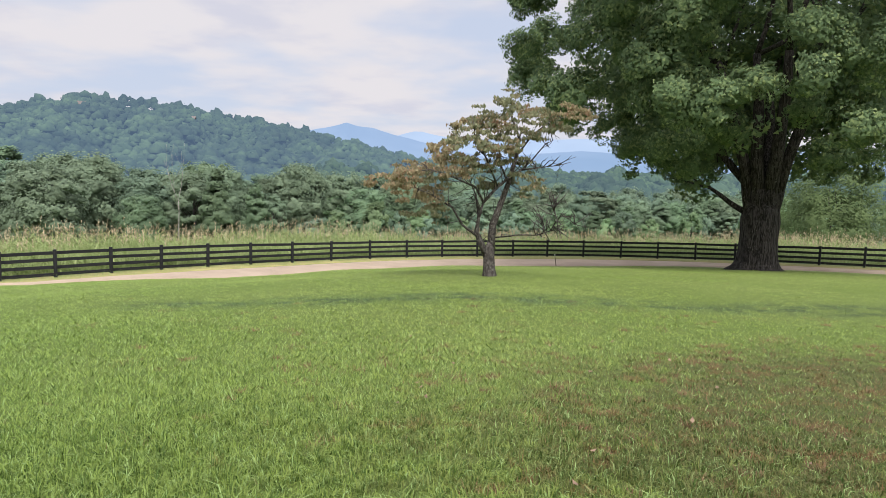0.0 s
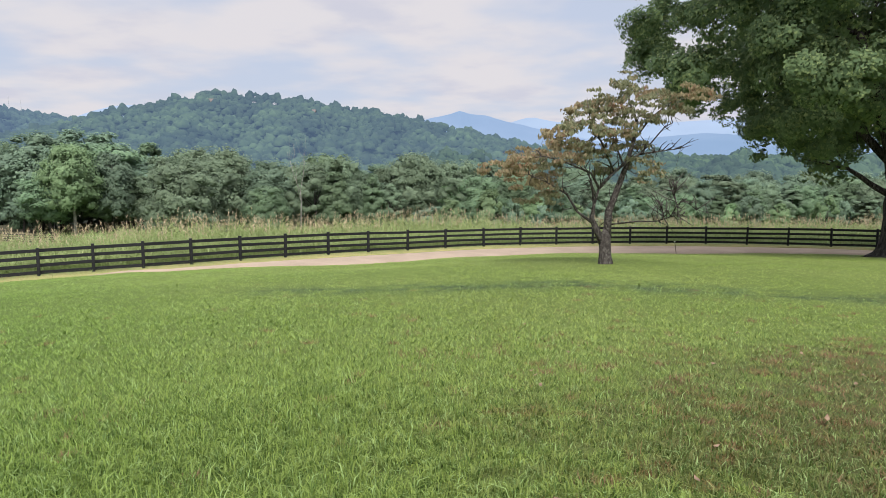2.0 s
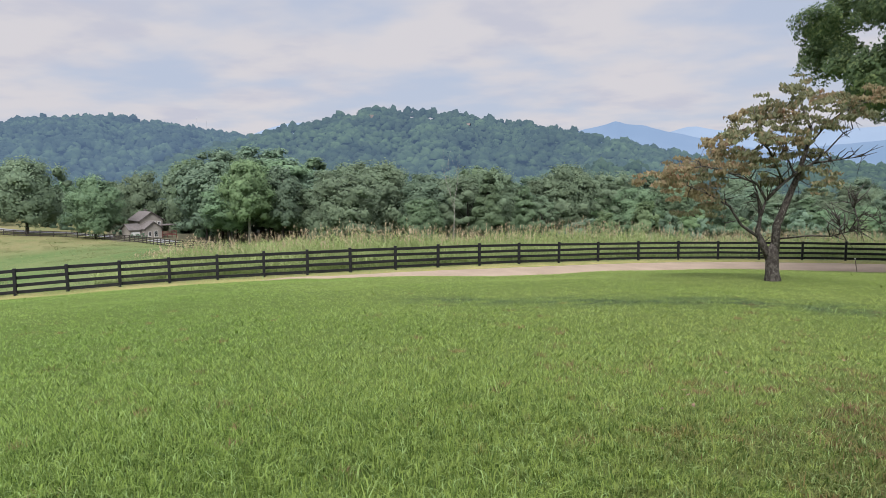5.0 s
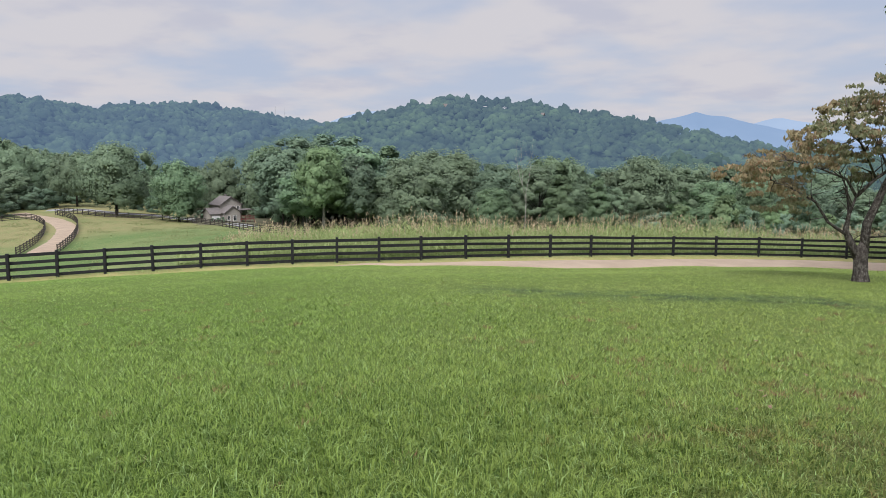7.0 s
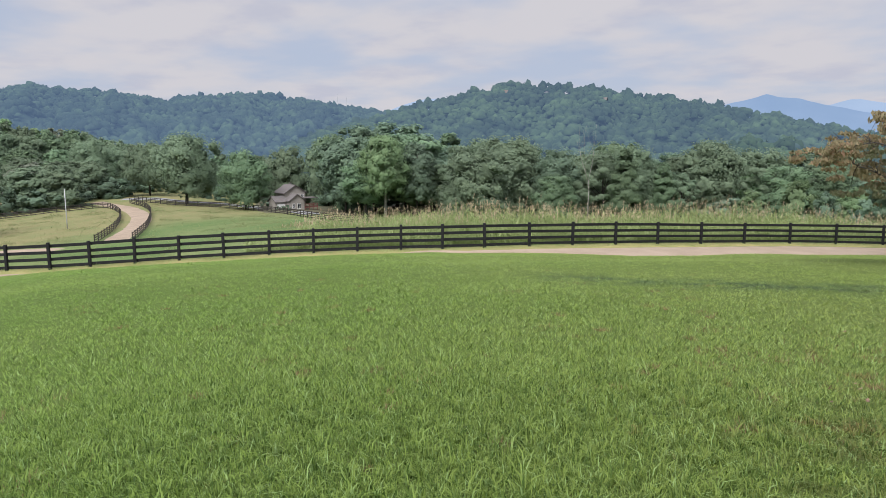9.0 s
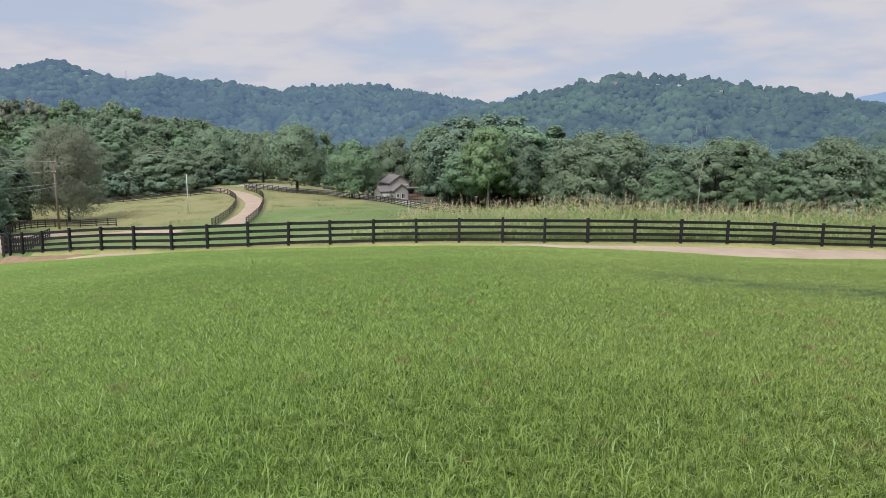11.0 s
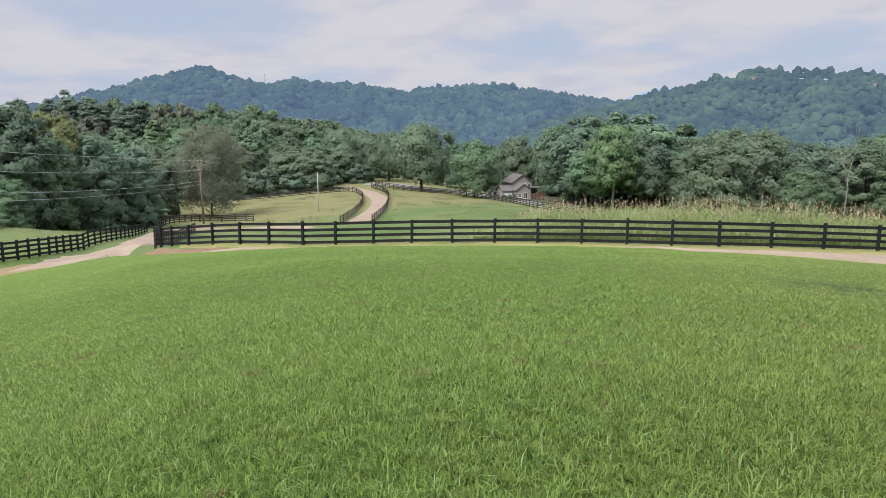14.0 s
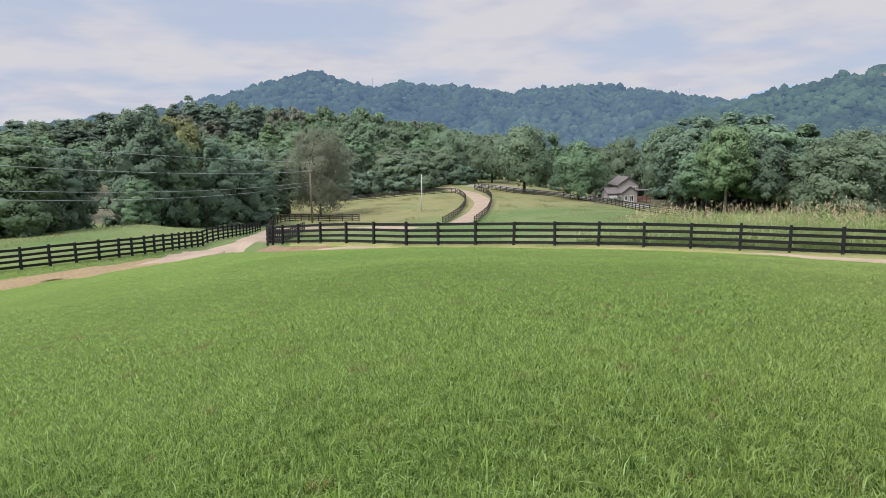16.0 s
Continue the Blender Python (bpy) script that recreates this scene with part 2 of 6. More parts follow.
M_FENCE_FAR = mat_rough("weathered_fence", (0.03, 0.027, 0.025), (0.06, 0.052, 0.047), 4.0, 40.0, 0.85, 0.004)
M_BARK = mat_bark("maple_bark", (0.011, 0.0095, 0.008), (0.060, 0.053, 0.047), (0.15, 0.145, 0.135), 14.0)
M_DOGBARK = mat_bark("dogwood_bark", (0.036, 0.031, 0.027), (0.100, 0.090, 0.080), (0.30, 0.30, 0.27), 16.0, 0.55)
M_PALEBARK = mat_bark("pale_bark", (0.16, 0.15, 0.13), (0.30, 0.285, 0.255), None, 4.0)
M_TRUNK = mat_bark("woodland_bark", (0.035, 0.031, 0.028), (0.105, 0.096, 0.086), None, 5.0)
M_MAPLE = mat_leaf("maple_leaf", (0.128, 0.198, 0.100), (0.220, 0.308, 0.142), (0.310, 0.384, 0.160), 0.42, 0.6)
M_DOGLEAF = mat_leaf("dogwood_leaf", (0.190, 0.204, 0.118), (0.272, 0.276, 0.158), (0.300, 0.225, 0.140), 0.5, 0.9)
M_DOGRUST = mat_leaf("dogwood_rust_leaf", (0.250, 0.208, 0.128), (0.340, 0.284, 0.172), (0.310, 0.190, 0.130), 0.5, 0.9)
# woodland leaf colours hold extra blue that stands in for haze
M_OAK = mat_leaf("oak_leaf", (0.153, 0.210, 0.136), (0.207, 0.271, 0.169), None, 0.40, 0.25)
M_POPLAR = mat_leaf("poplar_leaf", (0.148, 0.221, 0.133), (0.205, 0.290, 0.164), None, 0.40, 0.25)
M_GREY = mat_leaf("faded_leaf", (0.194, 0.220, 0.165), (0.253, 0.276, 0.200), None, 0.40, 0.25)
M_FADED = mat_leaf("dull_leaf", (0.228, 0.262, 0.186), (0.292, 0.322, 0.226), None, 0.55, 0.25)
M_LIME = mat_leaf("young_leaf", (0.176, 0.262, 0.136), (0.239, 0.334, 0.169), None, 0.40, 0.25)
M_SAPLING = mat_leaf("sapling_leaf", (0.124, 0.188, 0.080), (0.186, 0.258, 0.110), None, 0.45, 0.4)
M_DEEP = mat_leaf("shade_leaf", (0.151, 0.221, 0.157), (0.205, 0.288, 0.189), None, 0.40, 0.3)
M_YELLOW = mat_leaf("yellowing_leaf", (0.210, 0.244, 0.118), (0.292, 0.312, 0.138), None, 0.40, 0.3)
M_PINE = mat_leaf("pine_needle", (0.143, 0.198, 0.152), (0.195, 0.258, 0.188), None, 0.40, 0.3)
M_CORN = mat_leaf("weed_stalk", (0.225, 0.300, 0.105), (0.365, 0.420, 0.190), None, 0.4, 0.2)
M_PASTURE = mat_leaf("pasture_blade", (0.190, 0.232, 0.092), (0.290, 0.310, 0.152), None, 0.6, 0.2)
M_TASSEL = mat_rough("dry_tassel", (0.32, 0.25, 0.16), (0.45, 0.365, 0.245), 2.0, 20.0, 0.9, 0.005, None, False)
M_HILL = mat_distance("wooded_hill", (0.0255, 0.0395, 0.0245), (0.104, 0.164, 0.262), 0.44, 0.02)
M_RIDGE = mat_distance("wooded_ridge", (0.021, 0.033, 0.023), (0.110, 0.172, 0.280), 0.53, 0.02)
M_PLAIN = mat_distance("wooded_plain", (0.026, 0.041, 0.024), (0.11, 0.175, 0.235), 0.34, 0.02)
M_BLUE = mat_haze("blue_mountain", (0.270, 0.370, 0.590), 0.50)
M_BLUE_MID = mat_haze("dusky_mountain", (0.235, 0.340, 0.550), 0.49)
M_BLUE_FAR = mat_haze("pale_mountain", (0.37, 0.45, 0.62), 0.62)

# ---- the land ----


def polar(az, r):
    """Plan place from degrees to the left of straight ahead and metres from the standpoint."""
    return -math.sin(radians(az)) * r, math.cos(radians(az)) * r


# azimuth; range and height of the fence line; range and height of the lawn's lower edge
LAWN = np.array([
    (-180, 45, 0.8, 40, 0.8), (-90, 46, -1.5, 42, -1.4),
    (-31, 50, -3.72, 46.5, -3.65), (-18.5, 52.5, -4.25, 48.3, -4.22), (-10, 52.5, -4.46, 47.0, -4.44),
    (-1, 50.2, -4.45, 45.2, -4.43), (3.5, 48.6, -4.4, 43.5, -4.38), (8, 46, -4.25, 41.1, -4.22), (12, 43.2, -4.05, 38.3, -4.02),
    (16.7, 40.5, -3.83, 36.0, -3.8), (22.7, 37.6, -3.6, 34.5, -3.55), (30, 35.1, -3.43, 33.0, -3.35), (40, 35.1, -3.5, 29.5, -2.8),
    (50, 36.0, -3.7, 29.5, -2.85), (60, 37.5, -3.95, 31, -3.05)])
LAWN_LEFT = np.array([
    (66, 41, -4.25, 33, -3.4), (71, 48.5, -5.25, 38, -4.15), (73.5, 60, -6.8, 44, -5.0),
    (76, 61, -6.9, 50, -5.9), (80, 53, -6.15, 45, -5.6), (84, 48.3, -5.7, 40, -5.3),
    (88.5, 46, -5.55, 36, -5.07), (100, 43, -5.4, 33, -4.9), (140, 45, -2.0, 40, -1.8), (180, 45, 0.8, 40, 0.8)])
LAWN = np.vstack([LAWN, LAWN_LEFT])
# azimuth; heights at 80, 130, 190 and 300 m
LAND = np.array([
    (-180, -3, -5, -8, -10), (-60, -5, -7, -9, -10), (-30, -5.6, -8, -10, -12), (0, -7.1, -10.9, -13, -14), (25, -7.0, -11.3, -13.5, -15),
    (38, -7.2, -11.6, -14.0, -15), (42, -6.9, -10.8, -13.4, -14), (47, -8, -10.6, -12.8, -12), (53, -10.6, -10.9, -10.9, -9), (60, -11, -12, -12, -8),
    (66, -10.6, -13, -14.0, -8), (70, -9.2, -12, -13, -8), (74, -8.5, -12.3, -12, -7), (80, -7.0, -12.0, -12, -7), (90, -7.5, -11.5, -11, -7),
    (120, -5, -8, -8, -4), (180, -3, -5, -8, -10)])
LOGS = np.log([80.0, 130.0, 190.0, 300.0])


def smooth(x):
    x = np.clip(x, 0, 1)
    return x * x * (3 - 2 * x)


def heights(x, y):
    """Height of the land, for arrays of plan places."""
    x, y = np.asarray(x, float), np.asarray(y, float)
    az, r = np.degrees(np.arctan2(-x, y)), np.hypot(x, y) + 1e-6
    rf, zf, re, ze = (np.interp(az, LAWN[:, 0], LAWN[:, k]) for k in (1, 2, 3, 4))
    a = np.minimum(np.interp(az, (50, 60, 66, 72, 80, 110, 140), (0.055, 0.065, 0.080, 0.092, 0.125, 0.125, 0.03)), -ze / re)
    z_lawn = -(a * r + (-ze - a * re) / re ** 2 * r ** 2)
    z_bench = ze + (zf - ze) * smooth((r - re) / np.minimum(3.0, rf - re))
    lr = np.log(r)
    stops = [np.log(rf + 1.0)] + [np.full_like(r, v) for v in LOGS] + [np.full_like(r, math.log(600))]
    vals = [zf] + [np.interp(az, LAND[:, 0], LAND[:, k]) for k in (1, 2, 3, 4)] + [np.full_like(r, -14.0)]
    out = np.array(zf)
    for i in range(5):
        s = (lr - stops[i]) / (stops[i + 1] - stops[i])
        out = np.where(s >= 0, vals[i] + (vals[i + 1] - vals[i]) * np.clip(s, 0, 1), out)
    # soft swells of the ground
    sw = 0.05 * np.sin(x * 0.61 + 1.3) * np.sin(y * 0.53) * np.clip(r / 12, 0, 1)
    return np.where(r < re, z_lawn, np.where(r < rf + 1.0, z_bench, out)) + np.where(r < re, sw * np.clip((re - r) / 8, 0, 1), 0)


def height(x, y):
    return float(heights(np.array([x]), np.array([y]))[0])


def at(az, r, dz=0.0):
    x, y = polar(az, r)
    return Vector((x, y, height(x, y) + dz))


# ---- mesh helpers ----


def mesh_of(name, verts, faces, material, smooth_faces=False):
    me = bpy.data.meshes.new(name)
    me.from_pydata([tuple(v) for v in verts], [], faces)
    me.materials.append(material)
    if smooth_faces:
        me.polygons.foreach_set("use_smooth", np.ones(len(me.polygons), dtype=bool))
    return me


def soup(name, data, per, material):
    """Loose faces of per corners each; data: corners, and the way each corner's light is taken from."""
    verts, nrm = data if isinstance(data, tuple) else (data, None)
    verts = np.asarray(verts, np.float32)
    n = len(verts) // per
    me = bpy.data.meshes.new(name)
    me.vertices.add(n * per)
    me.vertices.foreach_set("co", verts.ravel())
    me.loops.add(n * per)
    me.loops.foreach_set("vertex_index", np.arange(n * per, dtype=np.int32))
    me.polygons.add(n)
    me.polygons.foreach_set("loop_start", np.arange(0, n * per, per, dtype=np.int32))
    me.materials.append(material)
    me.update(calc_edges=True)
    if nrm is not None:
        me.polygons.foreach_set("use_smooth", np.ones(n, bool))
        at_ = me.attributes.new("custom_normal", "FLOAT_VECTOR", "POINT")
        at_.data.foreach_set("vector", np.asarray(nrm, np.float32).ravel())
        me.update()
    return me


def bm_mesh(name, bm, material, smooth_faces=False):
    me = bpy.data.meshes.new(name)
    bm.to_mesh(me)
    bm.free()
    me.materials.append(material)
    if smooth_faces:
        me.polygons.foreach_set("use_smooth", np.ones(len(me.polygons), dtype=bool))
    return me


def part(name, bm, material, parent, label="", smooth_faces=False):
    """Links a bmesh or a mesh as one part under a thing or a part."""
    me = bm if isinstance(bm, bpy.types.Mesh) else bm_mesh(name, bm, material, smooth_faces)
    ob = new(name, me)
    ob.parent = parent
    if label:
        ob["label"] = label
    return ob


def box_bm(bm, size, m=None, bevel=0.0):
    made = bmesh.ops.create_cube(bm, size=1.0, matrix=(m or Matrix()) @ Matrix.Diagonal((*size, 1)))
    if bevel:
        edges = {e for v in made["verts"] for e in v.link_edges}
        bmesh.ops.bevel(bm, geom=list(edges), offset=bevel, segments=1, affect="EDGES")
    return bm


def boxed(size, centre=(0, 0, 0), bevel=0.0, turn=None):
    return box_bm(bmesh.new(), size, Matrix.Translation(centre) @ (turn or Matrix()), bevel)


def tube(points, radii, sides=8, flare=None, bm=None):
    """A tapered limb along points, closed at the tip."""
    bm = bm or bmesh.new()
    rings = []
    pts = [Vector(p) for p in points]
    for i, p in enumerate(pts):
        d = (pts[min(i + 1, len(pts) - 1)] - pts[max(i - 1, 0)]).normalized()
        q = Vector((0, 0, 1)).rotation_difference(d)
        ring = []
        for k in range(sides):
            a = 2 * math.pi * k / sides
            rr = radii[i] * (flare(i, a) if flare else 1.0)
            ring.append(bm.verts.new(p + q @ Vector((math.cos(a) * rr, math.sin(a) * rr, 0))))
        rings.append(ring)
    for a, b in zip(rings, rings[1:]):
        for k in range(sides):
            bm.faces.new((a[k], a[(k + 1) % sides], b[(k + 1) % sides], b[k]))
    bm.faces.new(rings[-1])
    bm.faces.new(rings[0][::-1])
    return bm


# ---- ground ----


def build_ground():
    az = np.concatenate([np.arange(-180, -50, 4.0), np.arange(-50, 108, 0.7), np.arange(108, 180, 4.0)])
    r = [0.0, 1.0]
    while r[-1] < 27:
        r.append(r[-1] * 1.025 + 0.12)
    while r[-1] < 66:
        r.append(r[-1] + 0.5)
    while r[-1] < 240:
        r.append(r[-1] * 1.022)
    while r[-1] < 4600:
        r.append(r[-1] * 1.09)
    r = np.array(r)
    aa, rr = np.meshgrid(np.radians(az), r[1:])
    x, y = -np.sin(aa) * rr, np.cos(aa) * rr
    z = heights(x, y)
    verts = [(0, 0, 0)] + list(zip(x.ravel(), y.ravel(), z.ravel()))
    n, k = len(az), len(r) - 1
    faces = [(0, 1 + i, 1 + (i + 1) % n) for i in range(n)]
    for j in range(k - 1):
        for i in range(n):
            a, b = 1 + j * n + i, 1 + j * n + (i + 1) % n
            faces.append((a, a + n, b + n, b))
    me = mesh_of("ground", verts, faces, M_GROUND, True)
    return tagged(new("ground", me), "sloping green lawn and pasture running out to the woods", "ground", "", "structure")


ground = build_ground()


def ribbon(name, inner, outer, material, lift=0.07, cols=10, rag=0.25):
    """A strip of ground between two plan lines, dipping under the turf at ragged edges."""
    verts, faces = [], []
    for i, (p, q) in enumerate(zip(inner, outer)):
        for c in range(cols + 1):
            s = c / cols
            x, y = p[0] + (q[0] - p[0]) * s, p[1] + (q[1] - p[1]) * s
            if c in (0, cols):
                j = rag * noise.noise(Vector((x * 0.5, y * 0.5, c)))
                x, y = x + j, y + j
            verts.append((x, y, height(x, y) + (lift if 0 < c < cols and 0 < i < len(inner) - 1 else -0.03) + 0.015 * noise.noise(Vector((x, y, 0)))))
    w = cols + 1
    for i in range(len(inner) - 1):
        for c in range(cols):
            a = i * w + c
            faces.append((a, a + 1, a + w + 1, a + w))
    return new(name, mesh_of(name, verts, faces, material, True))


def spread(a, b, step):
    n = max(2, int(abs(b - a) / step))
    return [a + (b - a) * i / n for i in range(n + 1)]


def fence_r(az):
    return float(np.interp(az, LAWN[:, 0], LAWN[:, 1]))


def edge_r(az):
    return float(np.interp(az, LAWN[:, 0], LAWN[:, 3]))


def road_inner(az):
    """Range of the gravel's near edge: the lawn's rim, drawing in to a thin strip beside the fence."""
    out = fence_r(az) - (1.3 if az < 65 else 1.3 + (az - 65) * 0.5)
    full = max(0.5, out - edge_r(az))
    k = min(1.0, max(0.0, (az - 18) / 18))
    k = k * k * (3 - 2 * k)
    return out - (full + (0.45 - full) * k)


azs = spread(-60, 70.5, 0.7)
tagged(ribbon("gravel_road", [polar(a, road_inner(a)) for a in azs],
              [polar(a, fence_r(a) - (1.3 if a < 65 else 1.3 + (a - 65) * 0.5)) for a in azs], M_GRAVEL),
       "pale pinkish gravel farm road along the fence", "road", "", "structure")


def line_points(pts, step):
    """Catmull-Rom through plan points, at even steps."""
    p = [Vector((*q, 0)) for q in pts]
    p = [p[0] * 2 - p[1]] + p + [p[-1] * 2 - p[-2]]
    dense = []
    for i in range(1, len(p) - 2):
        for k in range(40):
            t = k / 40
            a, b, c, d = p[i - 1], p[i], p[i + 1], p[i + 2]
            dense.append(0.5 * (2 * b + (c - a) * t + (2 * a - 5 * b + 4 * c - d) * t * t + (3 * b - a - 3 * c + d) * t ** 3))
    dense.append(p[-2])
    out, left = [dense[0]], step
    for a, b in zip(dense, dense[1:]):
        seg = (b - a).length
        while seg >= left and seg > 0:
            a = a + (b - a) * (left / seg)
            seg = (b - a).length
            out.append(a.copy())
            left = step
        left -= seg
    return [(v.x, v.y) for v in out]


def band(name, centre, width, material, lift=0.09, rag=0.2):
    pts = [Vector((*c, 0)) for c in centre]
    left, right = [], []
    for i, p in enumerate(pts):
        d = (pts[min(i + 1, len(pts) - 1)] - pts[max(i - 1, 0)]).normalized()
        s = Vector((-d.y, d.x, 0)) * width / 2
        left.append(tuple(p + s)[:2])
        right.append(tuple(p - s)[:2])
    return ribbon(name, left, right, material, lift, 6, rag)


# ---- fences ----
POST_H, SPAN = 1.27, 2.44


def fence(places, label, group, material, post_h=POST_H, rails=4):
    """A board fence: square posts, and rails nailed to the side away from the lawn's eye."""
    base = places[0]
    root = tagged(new("board_fence"), label, "fence", group)
    root.location = (*base, height(*base))
    post_me = bm_mesh("post", box_bm(bmesh.new(), (0.13, 0.13, post_h + 0.25), Matrix.Translation((0, 0, post_h / 2 - 0.125)), 0.012), material)
    rail_me = bm_mesh("rail", box_bm(bmesh.new(), (1.0, 0.035, 0.145), None, 0.006), material)
    tops = np.linspace(0.17, post_h - 0.15, rails)
    pts = [Vector((*p, height(*p))) for p in places]
    for i, p in enumerate(pts):
        d = pts[min(i + 1, len(pts) - 1)] - pts[max(i - 1, 0)]
        turn = math.atan2(d.y, d.x)
        ob = part("post", post_me, material, root)
        ob.matrix_local = Matrix.Translation(p - root.location) @ pose(0, 0, random.uniform(-0.03, 0.03), random.uniform(-1, 1), random.uniform(-1, 1), math.degrees(turn) + random.uniform(-3, 3))
    for a, b in zip(pts, pts[1:]):
        d = b - a
        side = Vector((d.y, -d.x, 0)).normalized() * -0.08
        for h in tops:
            p, q = a + Vector((0, 0, h + random.uniform(-0.015, 0.015))), b + Vector((0, 0, h + random.uniform(-0.015, 0.015)))
            e = q - p
            ob = part("rail", rail_me, material, root)
            rotm = e.to_track_quat("X", "Z").to_matrix().to_4x4()
            ob.matrix_local = Matrix.Translation((p + q) / 2 + side - root.location) @ rotm @ Matrix.Diagonal((e.length - 0.01, 1, 1, 1))
    return root


# azimuth of each post of the long fence, from the gate corner to the big tree's side
POST_AZ = [71.34, 70.95, 70.2, 69.0, 67.29, 65.3, 63.13, 60.54, 58.0, 55.02, 51.95, 48.71, 45.31, 41.9, 38.46, 35.0, 31.65, 28.27, 24.7, 21.3,
           17.98, 14.82, 11.68, 8.66, 5.6, 2.67, -0.15, -2.97, -5.79, -8.51, -11.32, -14.17, -16.91, -19.65, -22.42, -25.2, -27.97, -30.74, -33.6, -36.5]
fence([polar(a, fence_r(a)) for a in POST_AZ], "long black-painted four-board fence on square posts beside the gravel road", "board fences", M_FENCE)
LEFT_AZ = [97, 95, 93.1, 91.4, 89.8, 88.25, 86.46, 84.81, 83.31, 81.99, 81.1, 80.22, 79.55, 78.9, 78.28, 77.8, 77.36, 76.9, 76.46, 76.1]
LEFT_LINE = [polar(a, fence_r(a)) for a in LEFT_AZ] + line_points([polar(75.75, 62.9), polar(74.4, 71.2), polar(72.9, 83.5), polar(71.75, 97)], SPAN)
fence(LEFT_LINE, "black four-board fence along the side of the dirt track", "board fences", M_FENCE)

fence(line_points([polar(71.0, 103), polar(70.3, 114), polar(68.67, 124), polar(66.8, 129), polar(65.2, 130), polar(63.7, 125)], SPAN),
      "dark board fence curving round the far side of the drive", "board fences", M_FENCE_FAR)
fence(line_points([polar(71.34, 49.3), polar(70.9, 60), polar(70.0, 75), polar(69.0, 92), polar(68.4, 103)], SPAN),
      "dark board fence running back from the gate corner", "board fences", M_FENCE_FAR)
DRIVE = [polar(*q) for q in [(56.39, 107.7), (55.71, 114.5), (54.59, 128.8), (54.23, 147.1), (55.0, 168.3), (56.39, 186.7), (57.29, 198.0)]]
fence(line_points([polar(*q) for q in [(65.56, 181.9), (62.01, 176.7), (58.86, 176.5), (56.62, 177.2), (55.72, 160.0), (55.63, 144.4), (56.07, 128.0), (56.84, 116.1), (57.61, 108.3)]], SPAN),
      "dark board fence round the inner side of the drive's bend", "board fences", M_FENCE_FAR)
fence(line_points([polar(80.6, 150), polar(84.8, 150)], SPAN), "far dark rail fence across a meadow beyond the trees", "board fences", M_FENCE, rails=3)
fence(line_points([polar(*q) for q in [(54.91, 185.4), (54.01, 169.9), (53.56, 151.6), (53.78, 128.7), (54.36, 115.5), (55.12, 105.5)]], SPAN),
      "dark board fence round the outer side of the drive's bend", "board fences", M_FENCE_FAR)
fence(line_points([polar(*q) for q in [(54.6, 190.8), (52.14, 174.5), (47.71, 170.3), (44.23, 149.2), (41.26, 125.0), (37.18, 117.4)]], SPAN),
      "weathered board fence beside the paved lane", "board fences", M_FENCE_FAR)

# ---- drive, lane, dirt ----
GATE_DRIVE = line_points([polar(72.6, 65), polar(71.9, 76), polar(71.2, 88), polar(70.2, 100), polar(67.5, 112), polar(63, 112), polar(59, 106)], 2.0)
tagged(band("drive", GATE_DRIVE, 3.2, M_GRAVEL),
       "pale gravel drive leading in through the gate", "road", "", "structure")
APRON = np.array([(71.3, 62, 80), (71.9, 57, 74), (72.6, 55.5, 68.5), (73.4, 55.5, 63.5), (74.0, 52, 61.0), (74.7, 44.5, 60.5), (76.4, 44.2, 58.2), (78.4, 43.3, 54.0), (79.4, 43.6, 51.0), (81.2, 45.2, 46.6)])
azs = spread(71.3, 81.2, 0.3)
tagged(ribbon("drive", [polar(a, float(np.interp(a, APRON[:, 0], APRON[:, 1]))) for a in azs], [polar(a, float(np.interp(a, APRON[:, 0], APRON[:, 2]))) for a in azs], M_GRAVEL, 0.10, 14, 0.7),
       "pale gravel apron where drive and dirt track meet", "road", "", "structure")
tagged(band("drive", line_points(DRIVE, 2.0), 3.9, M_GRAVEL), "pale gravel drive winding up the pasture", "road", "", "structure")
M_ASPHALT = mat_rough("old_asphalt", (0.17, 0.17, 0.175), (0.25, 0.25, 0.26), 0.3, 10.0, 0.9, 0.01, None, False)
tagged(band("lane", line_points([polar(*q) for q in [(55.6, 198.5), (54.38, 197.1), (50.81, 189.5), (47.72, 187.1), (44.24, 166.1), (41.28, 144.5)]], 3.0), 4.5, M_ASPHALT, 0.14),
       "grey paved lane past the house", "road", "", "structure")
tagged(band("dirt_bank", line_points([polar(74.0, 49), polar(73.0, 50.5), polar(71.9, 48.2), polar(70.5, 45.0), polar(68.5, 42.0), polar(66.5, 39.5)], 0.7), 1.5, M_DIRT, 0.07, 0.5),
       "bare red clay bank at the fence corner", "bank", "", "structure")
TRACK = np.array([(78.2, 43.4, 53.4), (82.3, 42.6, 47.6), (86.0, 42.0, 44.6), (89.5, 40.1, 42.9), (100.0, 36.5, 39.6), (108, 36.0, 39.0)])
azs = spread(78.2, 106, 0.5)
tagged(ribbon("dirt_track", [polar(a, float(np.interp(a, TRACK[:, 0], TRACK[:, 1]))) for a in azs], [polar(a, float(np.interp(a, TRACK[:, 0], TRACK[:, 2]))) for a in azs], M_TRACK, 0.07, 10, 0.5),
       "worn tan dirt track with grass along its middle", "track", "", "structure")
tagged(ribbon("verge", [polar(a, fence_r(a) - 1.1) for a in spread(-45, 70, 0.7)], [polar(a, fence_r(a) + 0.6) for a in spread(-45, 70, 0.7)], M_VERGE, 0.035),
       "strip of dry yellow grass under the fence", "verge", "", "structure")

